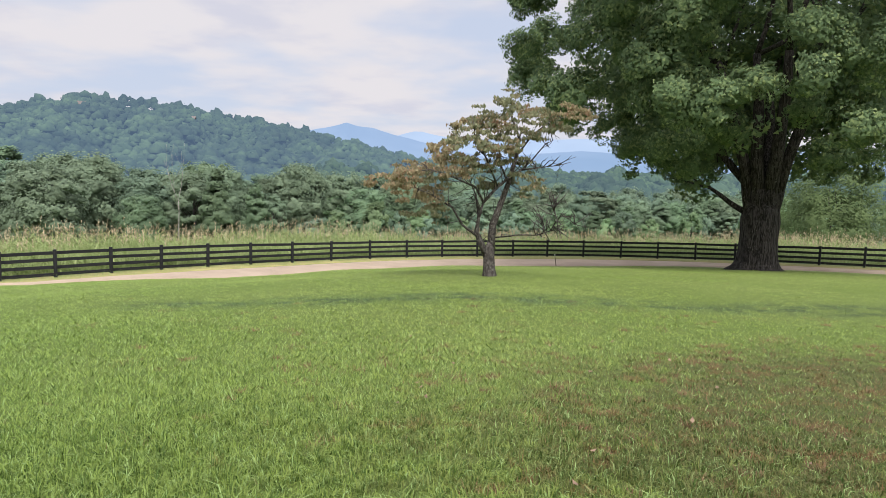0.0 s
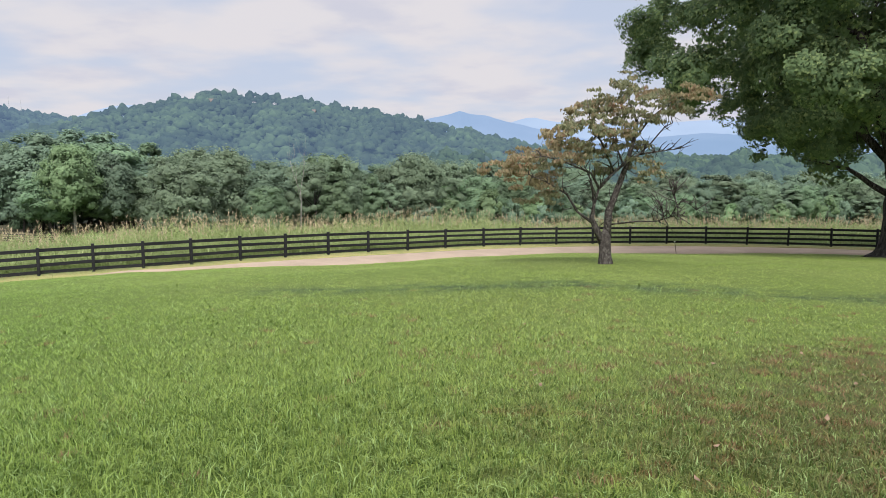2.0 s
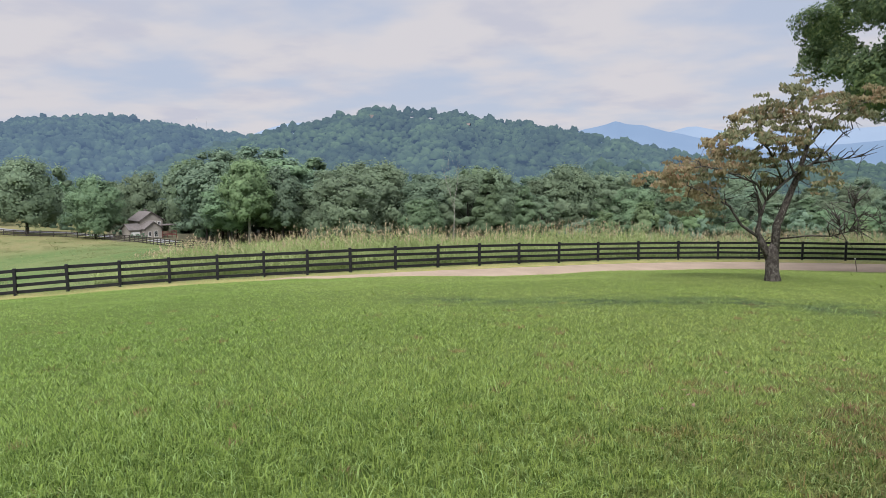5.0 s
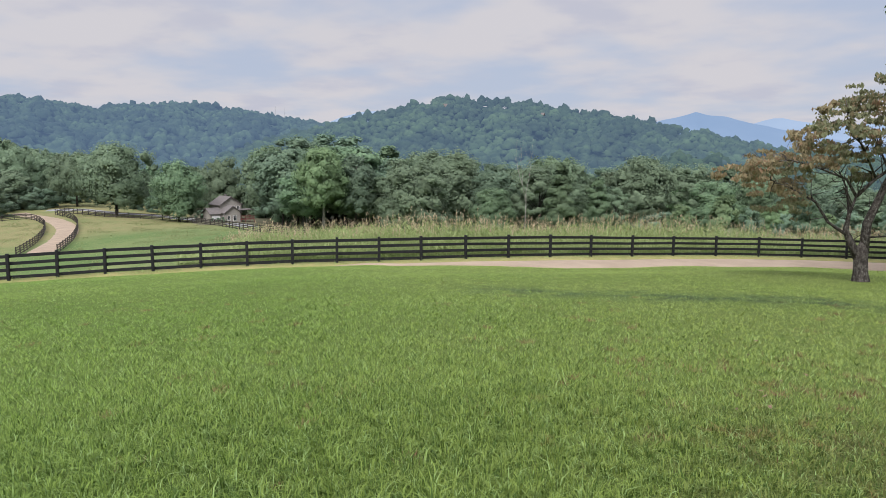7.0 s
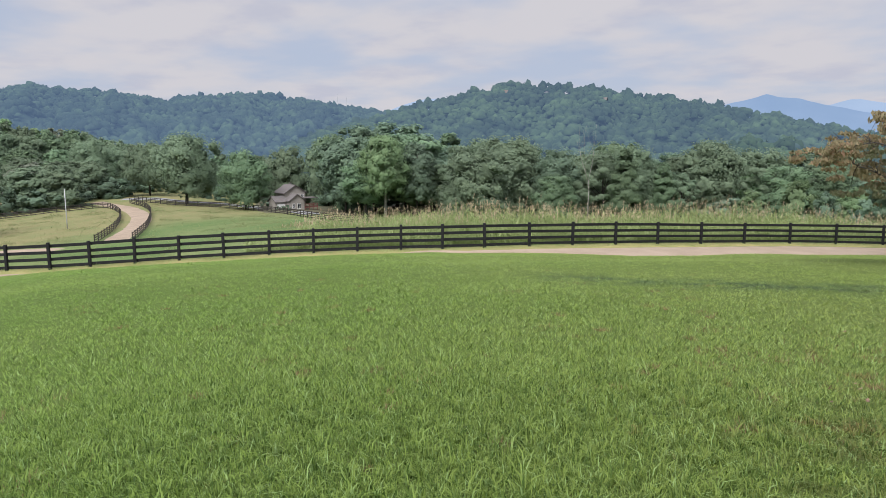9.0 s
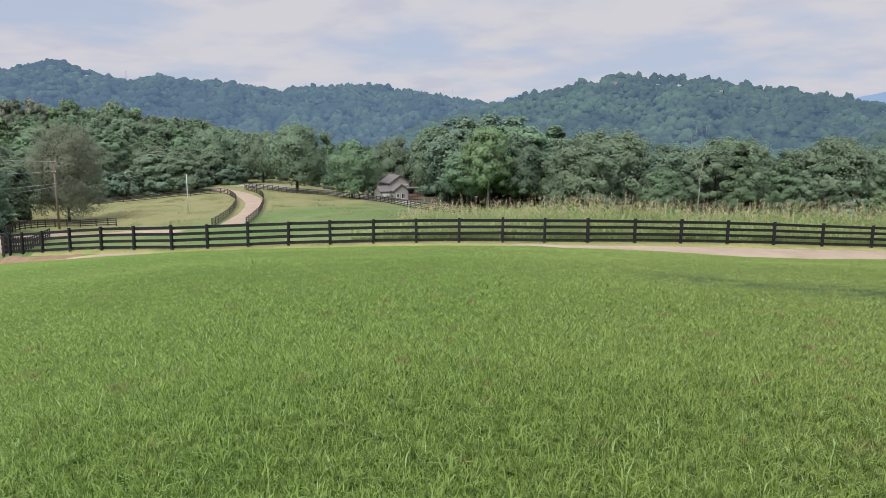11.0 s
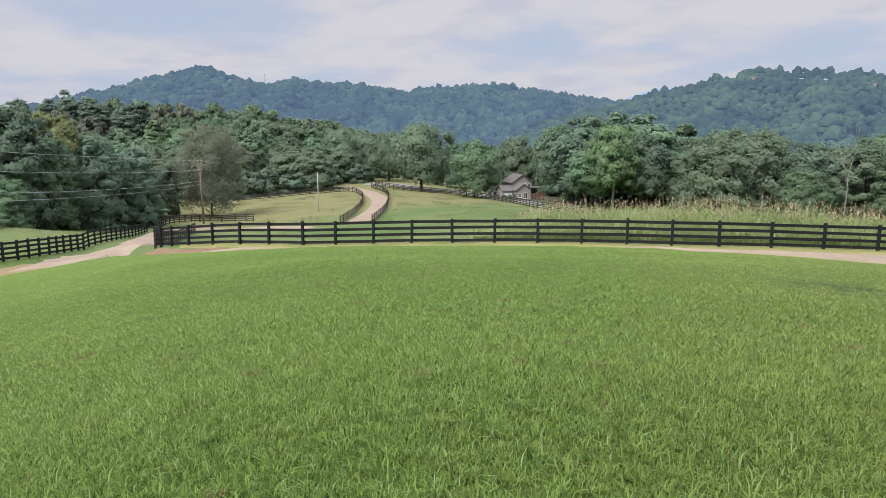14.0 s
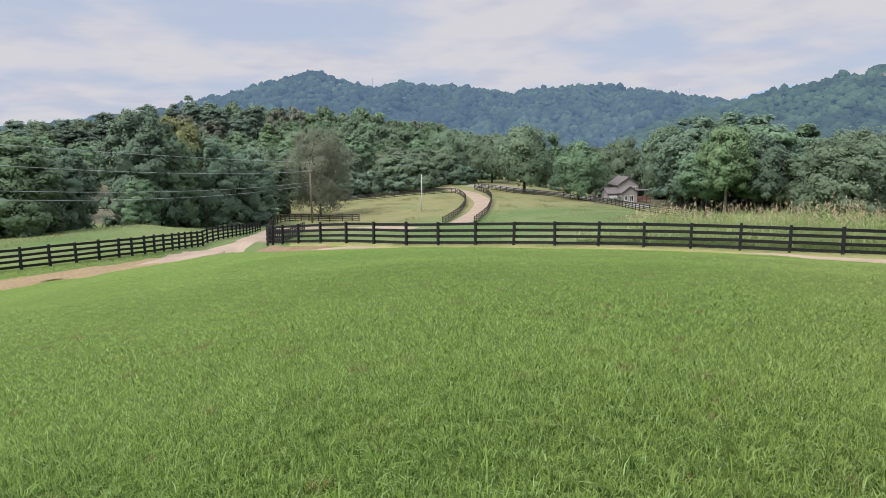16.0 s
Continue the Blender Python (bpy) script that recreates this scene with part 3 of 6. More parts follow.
for a0, a1, r0, r1 in ((-55, 30, 128, 330), (30, 46, 150, 330), (56.5, 104, 214, 330), (70.5, 104, 128, 214)):
    tagged(ribbon("forest_floor", [polar(a, r0) for a in spread(a0, a1, 0.8)], [polar(a, r1) for a in spread(a0, a1, 0.8)], M_LITTER, 0.25, 16, 1.5),
           "shaded brown leaf litter under the trees", "forest floor", "", "structure")

# ---- foliage ----
UP = np.array([0.0, 0.0, 1.0])


def leaf_soup(blobs, n, size, rng, droop=0.0, shell=0.45, flat=1.0, lift=0.35, jitter=0.55, corners=4):
    """Leaf clumps on blobs (centre, radii): loose four-cornered leaves that face outwards, more or less."""
    c = np.array([b[:3] for b in blobs], float)
    rad = np.array([b[3:6] for b in blobs], float)
    w = (rad[:, 0] * rad[:, 2]) ** 1.0
    k = rng.choice(len(blobs), n, p=w / w.sum())
    d = rng.normal(size=(n, 3))
    d /= np.linalg.norm(d, axis=1)[:, None]
    d[:, 2] = np.where(d[:, 2] < -0.35, -d[:, 2] * 0.5, d[:, 2])
    p = c[k] + d * rad[k] * (1 - shell * rng.random((n, 1)) ** 1.5 + 0.08 * rng.normal(size=(n, 1)))
    nrm = d * flat + rng.normal(size=(n, 3)) * jitter + UP * lift
    nrm /= np.linalg.norm(nrm, axis=1)[:, None]
    t = np.cross(nrm, rng.normal(size=(n, 3)))
    t /= np.linalg.norm(t, axis=1)[:, None] + 1e-9
    t[:, 2] -= droop
    b = np.cross(nrm, t)
    s = size * rng.uniform(0.55, 1.35, (n, 1))
    if corners == 3:
        q = np.stack([p - t * s, p + t * s * 0.7 - b * s * 0.75 - nrm * s * 0.2, p + t * s * 0.7 + b * s * 0.75], axis=1)
        soft = d * 0.8 + nrm * 0.45 + UP * 0.15
        soft /= np.linalg.norm(soft, axis=1)[:, None]
        return q.reshape(-1, 3), np.repeat(soft, 3, axis=0)
    q = np.stack([p - t * s, p + b * s * 0.55 - t * s * 0.1, p + t * s - nrm * s * 0.25, p - b * s * 0.55 - t * s * 0.1], axis=1)
    return q.reshape(-1, 3)


def unit(v):
    return v / (np.linalg.norm(v, axis=-1, keepdims=True) + 1e-9)


def ring_at(kind, u):
    """Half-width of a crown, as a share, at the height share u above its base."""
    if kind == "poplar":
        return min(1.0, 0.5 + 2.0 * u) * (1 - u) ** 0.62 * 1.12
    if kind == "full":
        return (0.80 + 0.5 * u if u < 0.4 else 1.0) * math.sqrt(max(0.03, 1 - max(0.0, (u - 0.40) / 0.62) ** 2))
    if kind == "shrub":
        return math.sqrt(max(0.05, 1 - u * u))
    return math.sqrt(max(0.05, 1 - ((u - 0.46) / (0.56 if u > 0.46 else 0.62)) ** 2))


def billows(rng, h, w, base, kind, nb):
    """Leaf masses (centre, radius, way out of the crown) that make up an uneven crown."""
    out = []
    lobe = rng.uniform(0, 6.28, 3)
    for i in range(nb):
        u = min(0.97, max(0.03, (i + 0.5) / nb + rng.normal() * 0.05))
        a = i * 2.4 + rng.uniform(-0.5, 0.5)
        uneven = 1 + 0.13 * math.sin(2 * a + lobe[0]) + 0.10 * math.sin(3 * a + 4 * u + lobe[1]) + 0.08 * math.sin(9 * u + lobe[2])
        q = ring_at(kind, u) * uneven * w / 2 * rng.choice((0.45, 0.78, 0.86, 0.94))
        s = w * rng.uniform(0.10, 0.18) * (0.8 if kind in ("poplar", "thin") else 1.0) * min(1.0, (38 / nb) ** 0.4)
        way = Vector((math.cos(a) * q / (w / 2), math.sin(a) * q / (w / 2), (u - 0.35) * 1.5))
        out.append((math.cos(a) * q, math.sin(a) * q, base + u * (h - base) * 0.93, s, *way.normalized()))
    for i in range(0 if kind in ("thin", "shrub") else 18):       # the crown's leafy inside, seen between the outer masses
        u, a = 0.10 + 0.76 * (i + 0.5) / 18, i * 2.4
        q = ring_at(kind, u) * w / 2
        way = Vector((math.cos(a), math.sin(a), (u - 0.35) * 1.2)).normalized()
        out.append((math.cos(a) * q * 0.46, math.sin(a) * q * 0.46, base + u * (h - base) * 0.93, q * 0.46, *way))
    return np.array(out)


BALL = bmesh.new()
bmesh.ops.create_icosphere(BALL, subdivisions=2, radius=1.0)
BALL.verts.ensure_lookup_table()
BALL_V = np.array([v.co[:] for v in BALL.verts])
BALL_F = np.array([[v.index for v in f.verts] for f in BALL.faces])
BALL.free()


def leaves_on(rng, bl, n, size, subs=9, jitter=0.42, body=0.5, spread=(0.38, 0.66), own=0.45, reach=(0.58, 0.97)):
    """A crown of leaves in sprays on billows; where body is given, a closed uneven mass of leaves fills each billow."""
    nb = len(bl)
    d = unit(rng.normal(size=(nb, subs, 3)) + bl[:, None, 4:7] * 0.7 + UP * 0.45)
    rs = (bl[:, 3, None] * rng.uniform(*spread, (nb, subs))).ravel()
    sc = (bl[:, None, :3] + d * bl[:, 3, None, None] * rng.uniform(*reach, (nb, subs, 1)) * (1, 1, 0.85)).reshape(-1, 3)
    d, out = d.reshape(-1, 3), np.repeat(bl[:, 4:7], subs, axis=0)
    k = rng.choice(len(sc), n, p=rs ** 2 / (rs ** 2).sum())
    dl = unit(rng.normal(size=(n, 3)))
    p = sc[k] + dl * rs[k][:, None] * (1 - 0.35 * rng.random((n, 1)) ** 2 + 0.16 * np.abs(rng.normal(size=(n, 1)))) * (1, 1, 0.8)
    soft = unit(0.28 * dl + own * d[k] + (1.05 - own) * out[k] + 0.22 * UP)
    s = size * rng.uniform(0.6, 1.35, (n, 1))
    nrm = unit(soft + rng.normal(size=soft.shape) * jitter)
    t = unit(np.cross(nrm, rng.normal(size=nrm.shape)))
    b = np.cross(nrm, t)
    q = np.stack([p - t * s, p + t * s * 0.7 - b * s * 0.75, p + t * s * 0.7 + b * s * 0.75], axis=1).reshape(-1, 3)
    soft = np.repeat(soft, 3, axis=0)
    if body:
        puff = (1 + rng.normal(size=(nb, len(BALL_V), 1)) * 0.27) * body
        ball = bl[:, None, :3] + BALL_V * puff * bl[:, 3, None, None] * (1.1, 1.1, 0.95)
        face_n = unit(0.8 * BALL_V + 0.45 * bl[:, None, 4:7] + 0.15 * UP + rng.normal(size=ball.shape) * 0.35)
        q = np.concatenate([q, ball[:, BALL_F.ravel()].reshape(-1, 3)])
        soft = np.concatenate([soft, face_n[:, BALL_F.ravel()].reshape(-1, 3)])
    return q, soft


def bent(rng, p, q, n, wob):
    p, q = Vector(p), Vector(q)
    out = [p.copy()]
    for i in range(1, n):
        out.append(p.lerp(q, i / n) + Vector(rng.normal(size=3)) * wob)
    out.append(q.copy())
    return out


TREES = {}


def tree_kind(key, seed, h, w, base, kind, n, size, leaf, trunk_r, nb=34, bark=None, body=0.54):
    """One tree of trunk and crown, to be planted many times."""
    rng = np.random.default_rng(seed)
    crown = leaves_on(rng, billows(rng, h, w, base, kind, nb), n, size, 9, 0.24, body)
    bm = tube(bent(rng, (0, 0, -0.4), (rng.normal() * 0.3, rng.normal() * 0.3, h * 0.72), 5, 0.12), np.linspace(trunk_r, trunk_r * 0.3, 6), 7)
    foot = max(base * 0.8, h * 0.2)
    for i in range(8):
        a, u = i * 2.4 + rng.uniform(-0.4, 0.4), rng.uniform(0.35, 0.85)
        q = w * 0.33 * ring_at(kind, u)
        tip = (math.cos(a) * q, math.sin(a) * q, max(base, 0) + u * (h - max(base, 0)))
        tube(bent(rng, (0, 0, foot + (tip[2] - foot) * 0.35), tip, 3, 0.15), (trunk_r * 0.4, trunk_r * 0.28, trunk_r * 0.18, 0.03), 5, None, bm)
    TREES[key] = (bm_mesh("trunk", bm, bark or M_TRUNK, True), soup("crown", crown, 3, leaf), h, w)


def pine_kind(key, seed, h, w, n):
    rng = np.random.default_rng(seed)
    blobs = []
    for i in range(44):
        z = h * (0.34 + 0.64 * ((i + 0.5) / 44))
        ring = w / 2 * math.sqrt(max(0.06, 1 - ((z / h - 0.58) / 0.41) ** 2)) * rng.uniform(0.3, 0.9)
        a = i * 2.4 + rng.uniform(-0.5, 0.5)
        blobs.append((math.cos(a) * ring, math.sin(a) * ring, z + rng.normal() * 0.4, w * rng.uniform(0.14, 0.21), w * rng.uniform(0.14, 0.21), w * rng.uniform(0.10, 0.17)))
    bm = tube(bent(rng, (0, 0, -0.4), (0, 0, h * 0.98), 5, 0.08), np.linspace(0.24, 0.05, 6), 7)
    TREES[key] = (bm_mesh("trunk", bm, M_TRUNK, True), soup("crown", leaf_soup(blobs, n, 0.36, rng, 0.0, 0.7, 1.0, 0.5, 0.5, 3), 3, M_PINE), h, w)


tree_kind("oak_a", 11, 15, 13, 0.3, "oak", 12500, 0.22, M_OAK, 0.32, 60)
tree_kind("oak_b", 12, 15, 14, -0.6, "full", 12500, 0.22, M_OAK, 0.32, 60)
tree_kind("oak_c", 13, 15, 11, 0.0, "full", 12500, 0.22, M_POPLAR, 0.28, 60)
tree_kind("oak_d", 37, 15, 12, 0.2, "oak", 12500, 0.22, M_DEEP, 0.30, 60)
tree_kind("poplar_a", 14, 15, 8, 0.2, "poplar", 12500, 0.22, M_POPLAR, 0.26, 60)
tree_kind("oak_tall", 29, 15, 9, 4.0, "oak", 12500, 0.22, M_POPLAR, 0.26, 60)
tree_kind("oak_tall_dark", 30, 15, 9, 2.8, "oak", 12500, 0.22, M_DEEP, 0.26, 60)
tree_kind("poplar_pale", 44, 15, 10, 4.6, "oak", 12500, 0.22, M_LIME, 0.34, 60, M_PALEBARK)
tree_kind("oak_full", 34, 15, 9, -1.0, "full", 22000, 0.180, M_DEEP, 0.30, 92, None, 0.66)
tree_kind("poplar_full", 35, 15, 9, -1.0, "full", 22000, 0.180, M_POPLAR, 0.28, 92, None, 0.66)
tree_kind("poplar_yellow", 36, 15, 9, 2.0, "oak", 22000, 0.180, M_YELLOW, 0.28, 92, None, 0.66)
tree_kind("poplar_b", 15, 15, 9, 2.0, "thin", 12500, 0.22, M_OAK, 0.25, 60)
tree_kind("poplar_lime", 25, 9, 7.0, 0.0, "poplar", 5060, 0.204, M_LIME, 0.16, 28)
tree_kind("poplar_sapling", 28, 9, 9.5, 0.0, "full", 24000, 0.110, M_SAPLING, 0.16, 60, None, 0)
tree_kind("shrub_lime", 26, 5, 6, 0.0, "shrub", 2420, 0.228, M_LIME, 0.10, 16)
tree_kind("shrub_a", 17, 5, 6, 0.0, "shrub", 2420, 0.228, M_DEEP, 0.10, 16)
tree_kind("oak_open", 18, 15, 13, 2.8, "oak", 14300, 0.216, M_OAK, 0.36, 46, None, 0.5)
tree_kind("poplar_open", 19, 15, 11, 2.2, "oak", 14300, 0.204, M_POPLAR, 0.30, 42, None, 0.5)
tree_kind("faded_open", 27, 15, 13, 1.6, "oak", 30000, 0.150, M_FADED, 0.24, 70, None, 0)
tree_kind("oak_far", 22, 15, 11, 0.3, "oak", 7600, 0.34, M_OAK, 0.3, 66, None, 0.66)
tree_kind("oak_far2", 23, 15, 10, 0.2, "full", 7600, 0.34, M_POPLAR, 0.3, 66, None, 0.66)
tree_kind("poplar_far", 38, 15, 9, 0.4, "poplar", 7600, 0.34, M_LIME, 0.3, 66, None, 0.66)
tree_kind("faded_far", 24, 15, 10, 0.4, "thin", 7600, 0.34, M_GREY, 0.3, 66, None, 0.66)
pine_kind("pine_a", 21, 18, 8, 5000)
pine_kind("pine_b", 42, 18, 7, 4600)
FARK = ["oak_far", "oak_far2", "oak_far", "poplar_far", "oak_far2", "oak_far", "faded_far"]
WORDS = {"oak": ("broad dark green hardwood tree at the wood's edge", "oak tree"), "poplar": ("upright mid-green hardwood tree in the tree line", "tree"),
         "faded": ("grey-green thinly leaved tree beside the pasture", "tree"), "shrub": ("low green bush at the field's edge", "bush"), "pine": ("tall dark pine with an open top", "pine tree")}


def plant(key, az, r, h, w=None, label="", group="trees of the wood's edge", turn=None):
    trunk, crown, h0, w0 = TREES[key]
    kind = key.split("_")[0]
    root = new({"oak": "hardwood_tree", "poplar": "hardwood_tree", "faded": "hardwood_tree", "shrub": "bush", "pine": "pine_tree"}[kind])
    tagged(root, label or WORDS[kind][0], WORDS[kind][1], group)
    p = at(az, r)
    s = h / h0
    sw = (w / w0) if w else s * random.uniform(0.9, 1.15)
    root.matrix_world = Matrix.Translation(p) @ pose(0, 0, 0, 0, 0, random.uniform(0, 360) if turn is None else turn) @ Matrix.Diagonal((sw, sw, s, 1))
    part("trunk", trunk, M_TRUNK, root)
    part("crown", crown, M_OAK, root)
    return root


# tree tops along the field's far side: azimuth, elevation
TOPS = np.array([(-40, 0.0), (-30, -0.8), (-20, -1.3), (-12, -1.2), (-5, -1.4), (2, -0.9), (7, -0.35), (12, 0.0), (14.5, -0.5), (17.3, 0.0), (20, 0.15),
                 (24.5, -0.5), (27, 0.7), (31, 0.8), (34, 1.0), (38, 1.3), (41.5, 1.7), (43, 1.5)])


def top_h(az, r, table):
    return 1.6 + r * math.tan(radians(float(np.interp(az, table[:, 0], table[:, 1])))) - height(*polar(az, r))


rt = random.Random(5)
mixk = ["oak_a", "oak_b", "oak_d", "oak_c", "poplar_b", "oak_c", "oak_d", "oak_a", "poplar_a"]
az = -42.0
while az < 41.5:
    rows = ((rt.uniform(124, 131), 0.82, 0.0), (rt.uniform(136, 146), 1.0, 1.0), (rt.uniform(152, 163), 1.08, 0.2))
    for r0, cut, off in rows:
        a = az + off + rt.uniform(-0.9, 0.9)
        if a > 38.6 or (cut < 0.9 and rt.random() < 0.25):
            continue
        far = 22 if a > 30 else 0
        if cut > 1.05 and rt.random() < 0.3:
            continue
        k = rt.choice(mixk) if a < 31.5 else rt.choice(("oak_tall", "oak_tall_dark"))
        h = top_h(a, r0 + far, TOPS) * cut * rt.choice((0.80, 0.90, 1.0, 1.06))
        plant(k, a, r0 + far, h, rt.uniform(0.80, 1.12) * h * (0.70 if k.startswith("poplar") else 1.0))
    az += 2.2
# young growth in front of the woods, under the mountains
az = -43.0
while az < 9.0:
    for r0, share in ((rt.uniform(112, 118), 0.55), (rt.uniform(120, 128), 0.82), (rt.uniform(130, 140), 0.98)):
        a = az + rt.uniform(-0.8, 0.8)
        h = top_h(a, r0, TOPS) * share * rt.choice((0.72, 0.86, 1.0))
        k = rt.choice(("poplar_lime", "poplar_lime", "poplar_b", "poplar_a", "oak_c")) if share > 0.6 else rt.choice(("poplar_lime", "shrub_lime", "shrub_a"))
        plant(k, a, r0, h, h * rt.uniform(0.75, 1.1), "" if "lime" not in k else "young light green tree in the soft tree line")
    az += 2.2
for a in spread(30.5, 40.5, 1.1):
    plant("shrub_a", a + rt.uniform(-0.4, 0.4), rt.uniform(182, 192), rt.uniform(3.5, 6), rt.uniform(7, 9), "", "bushes")
plant("poplar_a", 17.3, 124, top_h(17.3, 124, TOPS), 7.0, "pointed bright green tree standing out of the tree line")
# rise of woods behind the pasture, open at one place to a far meadow
GAP = 82.6
RISE = np.array([(52, 0.2), (54.4, 0.5), (58.4, 1.4), (61, 1.8), (63.7, 2.45), (67.1, 2.55), (70, 2.6), (73, 2.8), (77, 2.9), (80.4, 2.25), (83, 1.6), (85, 1.4), (88.5, 1.2), (100, 1.0)])
for r0, share, step in ((193, 0.2, 2.0), (206, 0.24, 2.0), (221, 0.30, 2.2), (242, 0.52, 2.2), (272, 0.76, 1.8), (305, 0.97, 1.4), (318, 1.0, 1.5)):
    a = 53.0 if r0 > 240 else 59.4 if r0 < 200 else 57.6
    while a < 99:
        rr = r0 + rt.uniform(-7, 7)
        if r0 < 215 and abs(a - GAP) < 2.4 or r0 < 225 and 61.9 < a < 65.0:
            a += step
            continue
        el = float(np.interp(a, RISE[:, 0], RISE[:, 1])) + 1.6
        top = 1.6 + rr * math.tan(radians(el * share - 1.6))
        h = max(10.0, min(25.0, (top - height(*polar(a, rr))) * rt.uniform(0.92, 1.04)))
        pine = r0 > 260 and 71 < a
        plant(rt.choice(("pine_a", "pine_b")) if pine and rt.random() < 0.35 else rt.choice(FARK), a, rr, h, rt.uniform(10, 14) if pine else rt.uniform(10, 14), group="trees of the wooded rise")
        a += step * rt.uniform(0.8, 1.2)
for a in spread(57.6, 73, 1.2):
    if 62.9 < a < 63.9:
        continue
    plant("shrub_a", a + rt.uniform(-0.5, 0.5), float(np.interp(a, (57, 59.5, 65.6, 73), (204, 183, 187, 200))) + rt.uniform(0, 4), rt.uniform(3.5, 6.5), rt.uniform(7, 10), "", "bushes")
for a in spread(72.0, 99, 2.3):       # woods on the near side, left of the gate
    for r0 in (138, 168, 194):
        rr, a1 = r0 + rt.uniform(-9, 9), a + rt.uniform(-1, 1)
        if abs(a1 - GAP) < 0.7 + math.degrees(6.0 / rr):
            continue
        top = 1.6 + rr * math.tan(radians(-0.9 + (r0 - 138) * 0.018 + rt.uniform(-0.3, 0.3)))
        plant(rt.choice(FARK), a1, rr, top - height(*polar(a1, rr)), rt.uniform(9, 12), group="trees of the wooded rise")
    if abs(a - GAP) > 2.6:
        plant("shrub_a", a, rt.uniform(122, 128), rt.uniform(3, 5), rt.uniform(7, 10), "", "bushes")
# trees round the house
plant("oak_a", 40.6, 190, 17.5, 12.0, "tall dark tree standing behind the house")
plant("oak_b", 43.6, 196, 15.0, 12.0, "tall dark tree standing behind the house")
plant("poplar_b", 45.8, 205, 12.5, 9.0, "thin tree behind the house")
plant("oak_c", 38.7, 170, 17.0, 9.5, "tall dark tree beside the house")
plant("oak_tall", 39.9, 172, 18.0, 9.5, "tall dark tree overhanging the house's deck")
for k, a, r0, w in (("oak_tall_dark", 33.4, 148, 9.0), ("poplar_pale", 36.0, 144, 10.0), ("oak_tall_dark", 37.5, 152, 8.5), ("oak_tall_dark", 39.2, 156, 9.5)):
    plant(k, a, r0, top_h(a, r0, TOPS) * rt.uniform(0.86, 0.98), w, "tall hardwood with a bare trunk at the wood's edge")
for a in spread(44.2, 57.5, 1.05):
    plant(rt.choice(FARK), a + rt.uniform(-0.4, 0.4), rt.uniform(228, 262), rt.uniform(9, 13), rt.uniform(9, 13), group="trees of the wooded rise")
    plant("shrub_a", a + rt.uniform(-0.4, 0.4), rt.uniform(214, 222), rt.uniform(2.5, 4.5), rt.uniform(5, 8), "", "bushes")
for a in spread(55.2, 60, 0.9):
    plant("shrub_a", a, rt.uniform(203, 209), rt.uniform(3.5, 6), rt.uniform(6, 8), "", "bushes")
# trees that stand alone
plant("oak_open", 51.0, 180, 16.5, 15.5, "large round-crowned oak standing alone by the lane", "field trees")
plant("poplar_open", 46.7, 165, 13.2, 10.5, "round green shade tree standing alone by the lane", "field trees")
plant("oak_open", 53.5, 205, 14.0, 11.0, "dark hardwood tree at the end of the drive", "field trees")
plant("oak_open", 57.2, 218, 15.0, 12.0, "dark hardwood tree at the end of the drive", "field trees")
for k, a, r0, el, w, words in (("poplar_full", 88.2, 79, 0.9, 8.2, "leafy tree with low branches behind the track fence"), ("oak_full", 85.0, 84, -0.3, 5.6, "narrow dark tree behind the track fence"),
                               ("oak_full", 80.0, 96, 2.5, 9.0, "tall full-leaved tree in the side pasture"), ("poplar_yellow", 77.5, 105, 1.95, 7.2, "tall tree with a yellowing top in the side pasture"),
                               ("poplar_full", 80.2, 92, -2.6, 4.6, "low leafy young tree in the side pasture"), ("poplar_full", 78.0, 99, 0.3, 7.6, "full-leaved green tree in the side pasture"),
                               ("oak_full", 75.2, 104, 0.4, 8.0, "dark bushy tree in the side pasture"), ("oak_full", 72.3, 110, -0.5, 7.6, "dark bushy tree in the side pasture"),
                               ("oak_full", 90.9, 80, 1.4, 7.0, "leafy tree with low branches behind the track fence")):
    plant(k, a, r0, 1.6 + r0 * math.tan(radians(el)) - height(*polar(a, r0)), w, words, "field trees")
plant("faded_open", 67.1, 140, 16.6, 12.5, "grey-green thinly leaved tree behind the utility pole", "field trees")
plant("poplar_sapling", -28.6, 78, 8.6, 9.5, "spreading bright green bushy tree behind the fence", "field trees")
plant("poplar_sapling", -24.8, 92, 6.0, 6.5, "small bright green tree behind the fence", "field trees")
for a, r0, h, w in ((45.2, 176, 2.2, 3.0), (43.95, 160.5, 1.1, 1.5), (43.6, 160, 1.3, 1.6), (44.35, 161.5, 1.0, 1.4), (44.6, 172, 1.6, 2.2), (48.6, 200, 4.0, 5.0), (49.6, 205, 5.0, 6.0), (62.0, 222, 5.5, 6.0), (9.5, 120, 3.6, 6.0), (10.6, 121, 3.0, 5.0)):
    plant("shrub_a", a, r0, h, w, "", "bushes")

# ---- distant wooded hills and mountains ----


